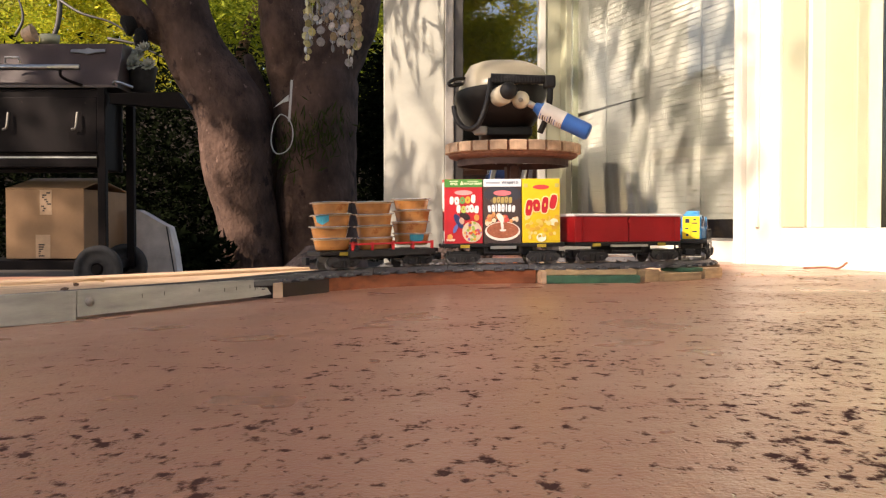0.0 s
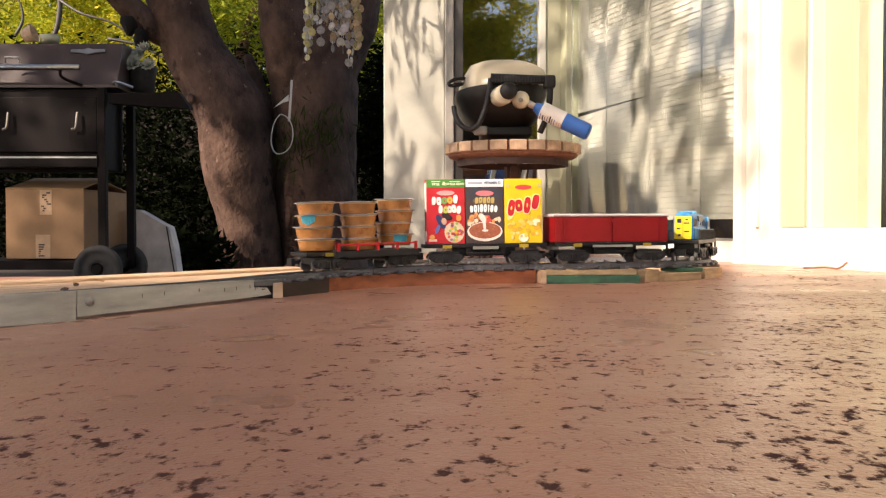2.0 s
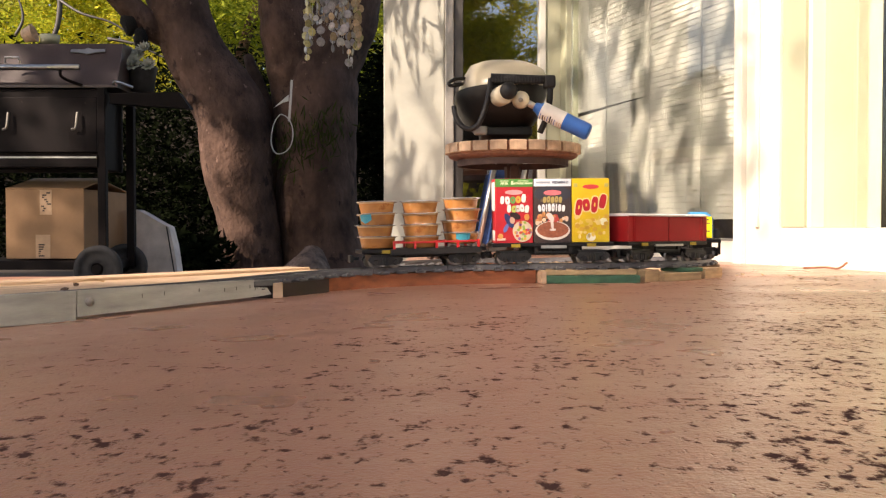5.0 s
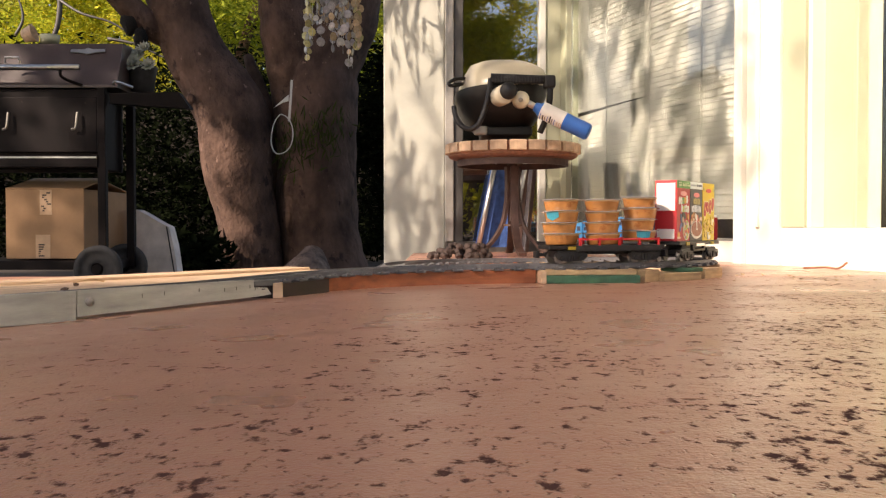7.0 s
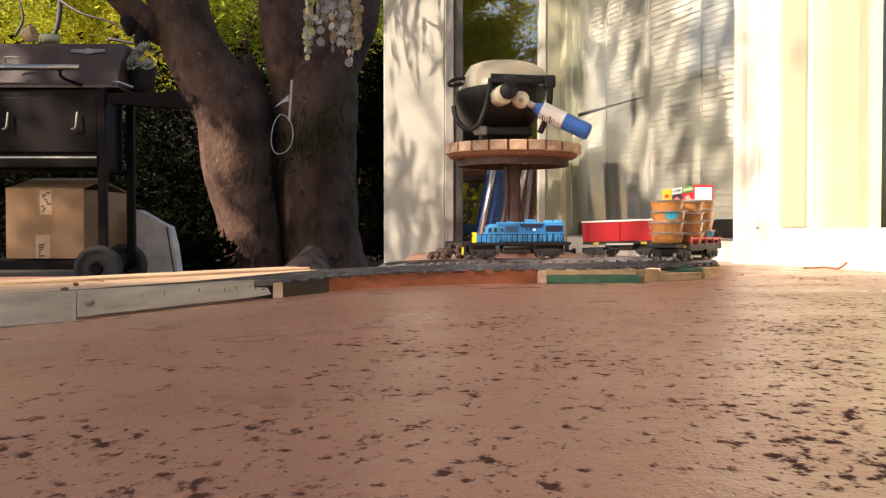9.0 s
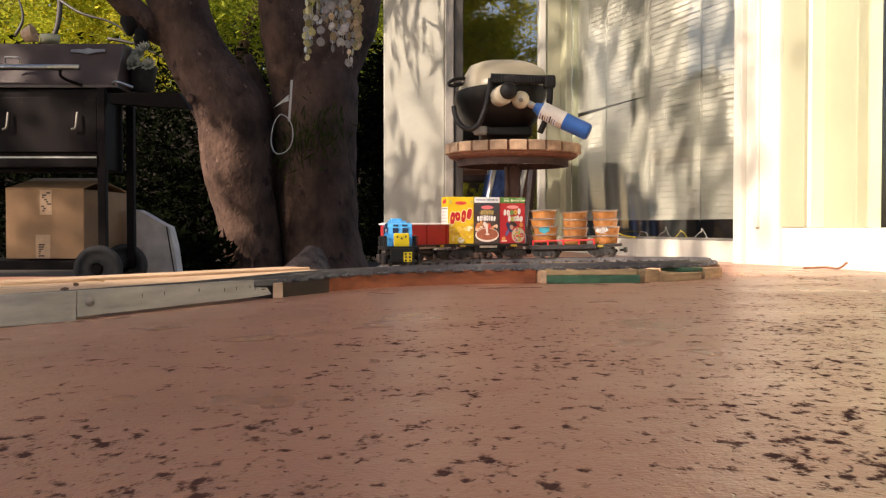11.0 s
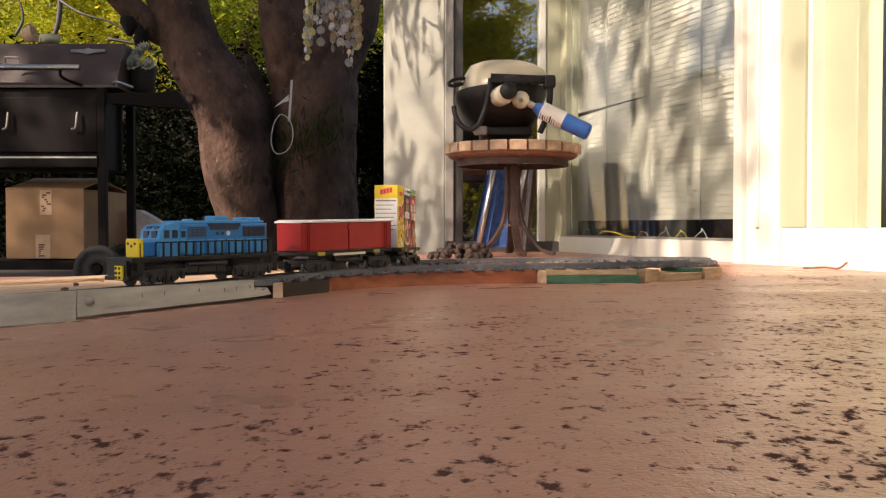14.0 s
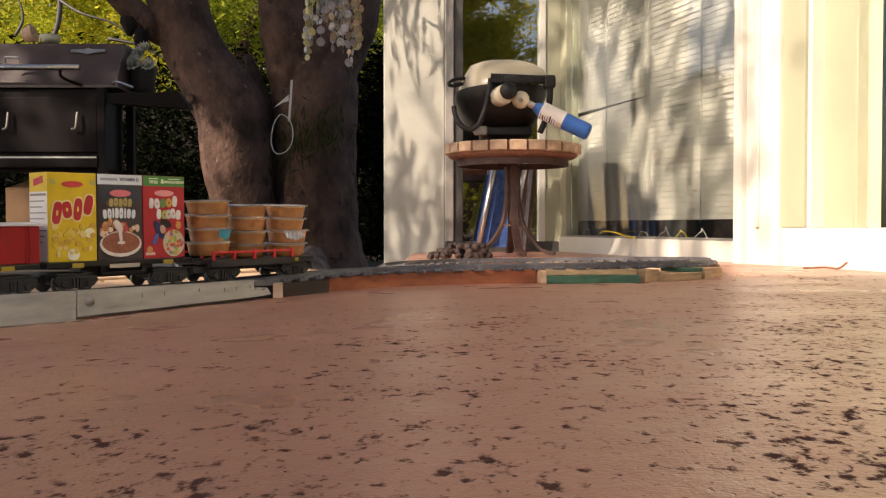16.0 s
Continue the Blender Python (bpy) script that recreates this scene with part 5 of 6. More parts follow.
    leaf_part("hanging_foliage", leaves(hanging, 0.055, (0.09, 0.09, 0.13), 13, 13, 5.0, 0.22), LEAF_CROWN, t)
    leaf_part("hanging_foliage", leaves(dapple_twigs, 0.052, (0.06, 0.06, 0.09), 20, 14, 22.0, 0.095), LEAF_CROWN, t)
    return t


big_tree()


def shade_tree():
    """A tall unseen tree, added far left to keep sun off the near floor."""
    foot = Vector((-11.5, -5.0, -0.2))
    t = thing("shade_tree", Matrix.Translation(foot), "tall unseen tree added to keep sun off the near floor", "tree")
    bm = limb(bmesh.new(), [(Vector((0, 0, 0)), 0.3), (Vector((0.1, 0, 2.5)), 0.24), (Vector((0.2, 0.2, 5.0)), 0.18), (Vector((0.5, 0.3, 7.0)), 0.08)], 2, 12)
    part("trunk", bm, BARK, t, smooth=True)
    rng = random.Random(22)
    centres = []
    while len(centres) < 5200:
        gx, gy, h = rng.uniform(-3.6, 1.7), rng.uniform(-3.0, 2.1), rng.uniform(6.2, 8.0)
        edge = 1.335 + 0.27 * gx + 0.09 * noise.noise(Vector((gx * 3, 0, 1)))
        if gy < edge and (gy > edge - 1.0 or rng.random() < 0.55):
            w = Vector((gx, gy, 0)) + SUN_DIR * (h / SUN_DIR.z)
            centres.append(tuple(w - foot))
    leaf_part("crown", leaves(centres, 0.105, 0.05, 9, 4), LEAF_CROWN, t)


shade_tree()


def far_garden():
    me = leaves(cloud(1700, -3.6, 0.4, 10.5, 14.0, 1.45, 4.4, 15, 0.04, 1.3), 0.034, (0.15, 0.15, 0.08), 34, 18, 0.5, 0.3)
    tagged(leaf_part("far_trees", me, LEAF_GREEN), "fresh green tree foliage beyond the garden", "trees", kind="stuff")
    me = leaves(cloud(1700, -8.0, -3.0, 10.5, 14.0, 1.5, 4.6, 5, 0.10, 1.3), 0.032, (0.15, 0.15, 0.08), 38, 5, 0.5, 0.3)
    tagged(leaf_part("far_trees", me, LEAF_BRIGHT), "yellow green tree foliage beyond the garden, sunlight put into its colour", "trees", kind="stuff")
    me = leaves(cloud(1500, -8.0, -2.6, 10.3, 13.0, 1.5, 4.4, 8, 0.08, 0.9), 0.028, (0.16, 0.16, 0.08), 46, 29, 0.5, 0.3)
    tagged(leaf_part("far_trees", me, LEAF_MID), "green tree foliage beyond the garden, coloured as half lit", "trees", kind="stuff")
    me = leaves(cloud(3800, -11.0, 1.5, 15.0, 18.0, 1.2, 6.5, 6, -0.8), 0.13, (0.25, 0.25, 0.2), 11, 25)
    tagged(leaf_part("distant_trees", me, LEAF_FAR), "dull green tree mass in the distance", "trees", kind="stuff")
    for k, rows in enumerate((((-6.4, 11.2, -0.2), (-6.2, 11.2, 1.6), (-5.7, 11.0, 2.6), (-4.9, 10.9, 3.6)), ((-4.2, 12.0, -0.2), (-4.0, 12.0, 2.0), (-3.3, 11.8, 3.2)), ((-2.3, 11.5, -0.2), (-2.5, 11.5, 1.8), (-1.9, 11.2, 3.4)))):
        bm = limb(bmesh.new(), [(Vector(p), r) for p, r in zip(rows, (0.10, 0.07, 0.045, 0.03))], k, 10)
        tagged(part("far_tree_trunk", bm, BARK, smooth=True), "dark slim tree trunk among bright leaves", "tree trunk")
    for k, rows in enumerate((((-4.05, 9.9, 3.2), (-3.98, 9.9, 2.55), (-4.00, 9.9, 2.20), (-4.10, 9.9, 1.95)),
                              ((-4.00, 9.9, 2.45), (-3.72, 9.8, 2.28), (-3.40, 9.8, 2.18), (-3.10, 9.8, 1.98)),
                              ((-4.40, 9.8, 2.05), (-4.32, 9.8, 2.22), (-4.36, 9.8, 2.42), (-4.46, 9.8, 2.62)),
                              ((-3.55, 9.9, 2.62), (-3.30, 9.9, 2.50), (-3.05, 9.9, 2.52), (-2.85, 9.9, 2.46)),
                              ((-3.45, 9.8, 2.02), (-3.15, 9.8, 1.96), (-2.90, 9.8, 1.84), (-2.75, 9.8, 1.80)))):
        bm = limb(bmesh.new(), [(Vector(p), r) for p, r in zip(rows, ((0.032, 0.030, 0.026, 0.020) if k == 0 else (0.016, 0.013, 0.010, 0.006)))], 20 + k, 8)
        tagged(part("bare_branch", bm, DARK_FRAME, smooth=True), "thin dark bare branch before bright leaves", "branch", "bare branches")
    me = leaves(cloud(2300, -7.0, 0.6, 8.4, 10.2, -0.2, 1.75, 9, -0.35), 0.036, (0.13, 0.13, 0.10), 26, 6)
    tagged(leaf_part("hedge", me, LEAF_DARK), "dense green hedge, deep shade put into the leaf colour", "hedge", kind="stuff")
    # dark screen added to close off the sky between the hedge leaves
    tagged(part("garden_fence", boxed(-12, 1.5, 10.25, 10.33, -0.25, 1.45, 0.005), mat("dark_fence_boards", (0.035, 0.028, 0.022), rough=0.9, scale=6, amount=0.4, stretch=(6, 1, 1))), "dark board screen added behind the hedge to hide the sky", "fence", kind="structure")
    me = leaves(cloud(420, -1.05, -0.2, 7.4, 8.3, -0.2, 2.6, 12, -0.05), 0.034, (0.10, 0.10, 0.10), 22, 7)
    tagged(leaf_part("shrub", me, LEAF_DARK), "leafy shrub behind the trunk, coloured dark as in shade", "shrub", kind="stuff")
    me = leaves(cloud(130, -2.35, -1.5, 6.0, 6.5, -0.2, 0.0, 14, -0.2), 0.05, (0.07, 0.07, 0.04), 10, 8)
    tagged(leaf_part("ground_plants", me, LEAF_DARK), "low plants at the tree's foot, coloured dark as in shade", "plants", kind="stuff")
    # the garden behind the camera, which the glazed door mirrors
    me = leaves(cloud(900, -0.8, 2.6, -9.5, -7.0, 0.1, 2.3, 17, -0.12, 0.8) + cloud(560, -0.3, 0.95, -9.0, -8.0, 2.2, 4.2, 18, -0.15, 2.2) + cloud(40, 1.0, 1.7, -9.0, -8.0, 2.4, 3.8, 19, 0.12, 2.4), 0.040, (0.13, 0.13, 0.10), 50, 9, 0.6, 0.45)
    tagged(leaf_part("rear_trees", me, LEAF_BRIGHT), "trees on the garden's other side, coloured as sunlit", "trees", kind="stuff")
    bm = limb(bmesh.new(), [(Vector((0.2, -7.2, -0.2)), 0.09), (Vector((0.7, -7.2, 1.3)), 0.06), (Vector((1.6, -7.2, 1.9)), 0.035)], 3, 10)
    tagged(part("rear_tree_trunk", bm, BARK, smooth=True), "leaning dark branch of a garden tree", "tree trunk")


far_garden()


def trunk_plants():
    me = leaves([Vector(p) for p in ((-1.006, 6.200, 0.688), (-0.939, 6.200, 0.717), (-0.873, 6.200, 0.740), (-0.798, 6.250, 0.730), (-0.730, 6.250, 0.737), (-0.672, 6.300, 0.742), (-0.976, 6.200, 0.584), (-1.013, 6.200, 0.503), (-0.828, 6.200, 0.606), (-0.742, 6.250, 0.637))], 0.040, (0.06, 0.03, 0.07), 34, 15, 4.0, 0.14)
    tagged(leaf_part("trailing_plant", me, leafy("olive_leaves", (0.025, 0.032, 0.008), (0.06, 0.07, 0.014), 0.3, 0.1)), "trailing green plant hanging on the trunk", "plant", kind="stuff")


trunk_plants()


# ---- black charcoal grill on wheels, with what stands on and under it ----
def smoker():
    y0, y1 = 4.2, 4.72
    g = thing("charcoal_grill", pose(-1.7381, 4.2, -0.2), "big black steel charcoal grill on wheels, lid closed", "grill")
    ox, oz = -1.7381, -0.2

    def R(x): return x - ox
    def H(z): return z - oz
    xl, xr = -2.62, -1.4451
    bm = bmesh.new()
    prism(bm, [(0.02, H(0.7111)), (0.02, H(0.7236)), (0.10, H(0.9192)), (0.24, H(0.9282)), (0.32, H(0.7236)), (0.32, H(0.7111))], R(xl), R(xr), Matrix(((0, 1, 0, 0), (1, 0, 0, 0), (0, 0, 1, 0), (0, 0, 0, 1))))
    lid = part("lid", bm, mat("dark_grey_lid_paint", (0.072, 0.048, 0.047), rough=0.38, scale=7, amount=0.25, bump=0.12), g)
    bm = boxed(R(xl), R(-1.5177), 0.03, 0.31, H(0.3479), H(0.7061), 0.006)
    part("firebox", bm, BLACK_STEEL, g)
    for x0, x1 in ((-30, 172), (-240, -40)):
        part("front_door", boxed(R((x0 - 784) / 1677 * 4.2), R((x1 - 784) / 1677 * 4.2), 0.012, 0.03, H(0.4231), H(0.6685), 0.004), BLACK_STEEL, g)
    part("front_ledge", boxed(R(xl), R(-1.5227), -0.015, 0.03, H(0.3555), H(0.4081), 0.003), BLACK_STEEL, g)
    part("worn_edge", boxed(R(xl), R(-1.5277), -0.017, -0.013, H(0.3955), H(0.4030)), ALU, g, "bare metal worn edge")
    # long steel handle on two stays
    part("handle", tube(bmesh.new(), [(R(-2.5), -0.05, H(0.7880)), (R(-1.5863), -0.05, H(0.7880))], 0.013, 12), STEEL, lid, "bright steel tube handle", smooth=True)
    part("stay", tube(bmesh.new(), spline([(R(-1.6680), -0.05, H(0.7887)), (R(-1.6680), -0.03, H(0.7487)), (R(-1.5928), 0.03, H(0.7161))], 5), 0.007, 8), BLACK_STEEL, lid)
    part("gauge_guard", tube(bmesh.new(), [(R(-1.9259), -0.01, H(0.8138)), (R(-1.9234), -0.02, H(0.8363)), (R(-1.8633), -0.02, H(0.8363)), (R(-1.8583), -0.01, H(0.8138))], 0.005, 8), STEEL, lid)
    bm = bmesh.new()
    prism(bm, [(-0.078, -0.006), (-0.03, -0.010), (0, -0.018), (0.03, -0.010), (0.078, -0.004), (0.076, 0.010), (0.02, 0.008), (0, 0.016), (-0.02, 0.008), (-0.076, 0.008)], -0.003, 0.003, pose(R(-1.5939), 0.076, H(0.8817), -24))
    part("emblem", bm, STEEL, lid, "plain silver metal emblem")
    for x, z0, z1 in ((136, 228, 196), (14, 210, 190)):
        part("latch", tube(bmesh.new(), spline([(R((x - 8 - 784) / 1677 * 4.19), -0.004, H(0.5233)), (R((x - 784) / 1677 * 4.19), -0.012, H(0.5333)), (R((x + 2 - 784) / 1677 * 4.19), -0.006, H(0.5984))], 4), 0.0055, 8), GREY_CAST, g)
    # legs, shelves, wheels
    for x, y in ((183, 0.01), (233, 0.30), (-260, 0.01), (-225, 0.30)):
        xx = R((x - 784) / 1677 * (4.2 + y))
        part("leg", boxed(xx - 0.018, xx + 0.018, y - 0.018, y + 0.018, 0.10, H(0.7061), 0.003), BLACK_STEEL, g)
    part("bottom_shelf", boxed(R(xl), R(-1.4877), 0.0, 0.45, H(-0.0979), H(-0.0578), 0.004), BLACK_STEEL, g)
    bm = bmesh.new()
    prism(bm, [(R(-1.4726), H(0.6835)), (R(-1.1671), H(0.6886)), (R(-1.1170), H(0.6159)), (R(-1.4726), H(0.6385))], 0.0, 0.06)
    part("side_shelf", bm, BLACK_STEEL, g)
    part("hook", tube(bmesh.new(), spline([(R(-1.4476), -0.02, H(0.7186)), (R(-1.4326), -0.03, H(0.7286)), (R(-1.3624), -0.02, H(0.7061))], 4), 0.006, 8), STEEL, g)
    for y in (-0.03, 0.32):
        w = part("wheel", turned([(0.028, -0.018), (0.05, -0.012), (0.075, -0.014), (0.082, -0.022), (0.100, -0.020), (0.106, -0.010), (0.106, 0.010), (0.100, 0.020), (0.082, 0.022), (0.075, 0.014), (0.05, 0.012), (0.028, 0.018), (0.028, -0.018)], 32, pose(R(-1.5177), y, 0.106, 90)), RUBBER, g, smooth=True)
        part("hub", turned([(0, -0.021), (0.020, -0.021), (0.027, -0.014), (0.027, 0.014), (0.020, 0.021), (0, 0.021)], 20, pose(R(-1.5177), y, 0.106, 90)), BLACK_STEEL, w)
    return g


smoker()


def cardboard_box():
    z0 = -0.0528
    b = thing("cardboard_box", pose(-1.9652, 4.26, z0), "brown cardboard carton, flaps loosely shut, on grill shelf", "cardboard box")
    w, h, d = 0.352, 0.315, 0.62
    part("carton", boxed(0, w, 0, d, 0.002, h, 0.003), CARD, b)
    bm = bmesh.new()
    box(bm, 0, w, 0, d * 0.5, 0, 0.004, m=pose(0, 0, h + 0.001, 11, 0, 0))
    part("flap", bm, CARD, b)
    part("flap", boxed(0, w, 0, d * 0.48, 0, 0.004, m=pose(w, d, h + 0.001, 7, 0, 180)), CARD, b)
    part("label", boxed(0.155, 0.208, -0.0025, 0.001, 0.20, 0.312), TAPE, b)
    part("label", boxed(0.135, 0.200, -0.0025, 0.001, 0.004, 0.110), TAPE, b)
    rng = random.Random(4)
    for i in range(9):
        x, z = 0.160 + rng.random() * 0.03, 0.215 + i * 0.010
        part("print_bar", boxed(x, x + 0.008 + rng.random() * 0.012, -0.0035, -0.002, z, z + 0.006), CARD_PRINT, b)
    for i in range(6):
        z = 0.012 + i * 0.010
        part("print_bar", boxed(0.148, 0.150 + rng.random() * 0.03, -0.0035, -0.002, z, z + 0.006), CARD_PRINT, b)


cardboard_box()


def pots():
    z = 0.9571
    jar = thing("clay_pot", pose(-1.9535, 4.48, z), "small reddish clay pot lying on grill lid", "pot")
    part("bowl", turned([(0.0, 0.0), (0.030, 0.002), (0.042, 0.05), (0.044, 0.055), (0.036, 0.055), (0.03, 0.02), (0, 0.015)], 20, pose(-0.02, 0, 0.030, 0, 72, 0)), TERRACOTTA, jar, smooth=True)
    tub = thing("cream_dish", pose(-1.8488, 4.48, z), "low cream dish standing on grill lid", "dish")
    part("dish", turned([(0, 0), (0.042, 0), (0.046, 0.036), (0.043, 0.036), (0.040, 0.006), (0, 0.006)], 22), CREAM_PAINT, tub, smooth=True)
    p = thing("plant_pot", pose(-1.3958, 4.42, 0.7220), "dark pot with pale grey succulent rosettes on shelf", "potted plant")
    part("pot", turned([(0, 0), (0.052, 0), (0.066, 0.10), (0.070, 0.112), (0.060, 0.112), (0.055, 0.09), (0, 0.09)], 22), RUBBER, p, smooth=True)
    green = mat("grey_green_succulent", (0.34, 0.36, 0.30), rough=0.6, scale=40, amount=0.2)
    rng = random.Random(6)
    for cx, cz, r, ry in ((-0.022, 0.165, 0.048, -60), (-0.030, 0.115, 0.055, -70), (0.045, 0.110, 0.045, -40), (0.01, 0.20, 0.035, -30)):
        bm = bmesh.new()
        for ring, (count, tilt, size) in enumerate(((11, 15, 1.0), (8, 38, 0.75), (5, 62, 0.5))):
            for i in range(count):
                m = pose(cx, -0.05 * (cz < 0.14), cz, 60) @ pose(0, 0, 0, 0, 0, 360 * i / count + ring * 17) @ pose(0, 0, 0, 0, -tilt)
                s = r * size
                vs = [bm.verts.new(m @ Vector(q)) for q in ((0, 0, 0), (s * 0.6, s * 0.2, 0.004), (s, 0, 0.008), (s * 0.6, -s * 0.2, 0.004), (s * 0.55, 0, -0.006))]
                for f in ((0, 1, 4), (1, 2, 4), (2, 3, 4), (3, 0, 4), (0, 3, 2, 1)):
                    bm.faces.new([vs[k] for k in f])
        part("rosette", bm, green, p, "pale grey green rosette")


pots()


def white_bin():
    b = thing("white_tub", pose(-1.5323, 4.75, -0.2), "white plastic tub with slanting lid beside the grill", "tub")
    s = 4.75 / 1677
    bm = bmesh.new()
    prism(bm, [(-0.03, 0.0), (75 * s, 0.0), (71 * s, 0.06), (64 * s, 0.20), (56 * s, 0.292), (44 * s, 0.308), (20 * s, 0.348), (2 * s, 0.376), (-0.03, 0.38)], 0, 0.10)
    part("tub", bm, mat("dirty_white_plastic", (0.70, 0.64, 0.62), rough=0.55, scale=12, amount=0.2), b)
    bm = bmesh.new()
    prism(bm, [(68 * s, 0.0), (70 * s, 0.0), (53 * s, 0.294), (51 * s, 0.294)], -0.004, 0.0)
    part("seam", bm, RUBBER, b)


white_bin()


# ---- round side table, portable gas grill ----
def side_table():
    cx, cy = 0.2017, 2.75
    t = thing("side_table", pose(cx, cy, 0.012), "round side table with terracotta tiled rim and iron legs", "table")
    top = 0.319
    part("tabletop", turned([(0, top - 0.040), (0.178, top - 0.040), (0.186, top - 0.034), (0.186, top - 0.004), (0.178, top), (0, top)], 48), GROUT, t)
    bm = bmesh.new()
    a0, a1, r0, r1 = radians(-6.7), radians(6.7), 0.186, 0.196
    vs = []
    for a in (a0, 0, a1):
        vs.append([bm.verts.new((r * math.cos(a), r * math.sin(a), z)) for r, z in ((r0 - 0.012, top + 0.001), (r1 - 0.003, top + 0.001), (r1, top - 0.003), (r1, top - 0.026), (r0 - 0.002, top - 0.028))])
    for a, b in zip(vs, vs[1:]):
        for k in range(5):
            bm.faces.new((a[k], b[k], b[(k + 1) % 5], a[(k + 1) % 5]))
    bm.faces.new(vs[0][::-1])
    bm.faces.new(vs[-1])
    bmesh.ops.recalc_face_normals(bm, faces=bm.faces[:])
    me = finish(bm)
    me.materials.append(TERRACOTTA)
    for i in range(23):
        o = new("tile", me)
        o.parent = t
        o.matrix_basis = pose(0, 0, 0, 0, 0, 360 / 23 * i + 4)
    bm = bmesh.new()
    lathe(bm, [(0.154, top - 0.062), (0.160, top - 0.062), (0.160, top - 0.044), (0.154, top - 0.044), (0.154, top - 0.062)], 40)
    part("ring", bm, IRON, t)
    # flat straps that hug the column, part at half height and sweep out to the feet
    for a, reach in ((-163, 0.150), (-82, 0.135), (-18, 0.125), (90, 0.150)):
        bm = bmesh.new()
        rows = spline([(r, 0, z) for r, z in ((0.017, top - 0.062), (0.016, 0.20), (0.019, 0.15), (0.034, 0.085), (0.074, 0.030), (reach * 0.8, 0.012), (reach, 0.007))], 6)
        rings = []
        for k, p in enumerate(rows):
            q0, q1 = rows[max(k - 1, 0)], rows[min(k + 1, len(rows) - 1)]
            d = (Vector(q1) - Vector(q0)).normalized()
            side = Vector((d.z, 0, -d.x)) * 0.0045
            rings.append([bm.verts.new(Vector(p) + side * e + Vector((0, w, 0))) for e, w in ((-1, -0.011), (1, -0.011), (1, 0.011), (-1, 0.011))])
        for r0_, r1_ in zip(rings, rings[1:]):
            for k in range(4):
                bm.faces.new((r0_[k], r1_[k], r1_[(k + 1) % 4], r0_[(k + 1) % 4]))
        bm.faces.new(rings[0][::-1])
        bm.faces.new(rings[-1])
        bmesh.ops.recalc_face_normals(bm, faces=bm.faces[:])
        bm.transform(pose(0, 0, 0, 0, 0, a))
        part("leg", bm, IRON, t)
    part("column", tube(bmesh.new(), [(0, 0, 0.10), (0, 0, top - 0.04)], 0.014, 12), IRON, t)
    part("brace", turned([(0.030, 0.085), (0.034, 0.085), (0.034, 0.091), (0.030, 0.091), (0.030, 0.085)], 20), IRON, t)


side_table()


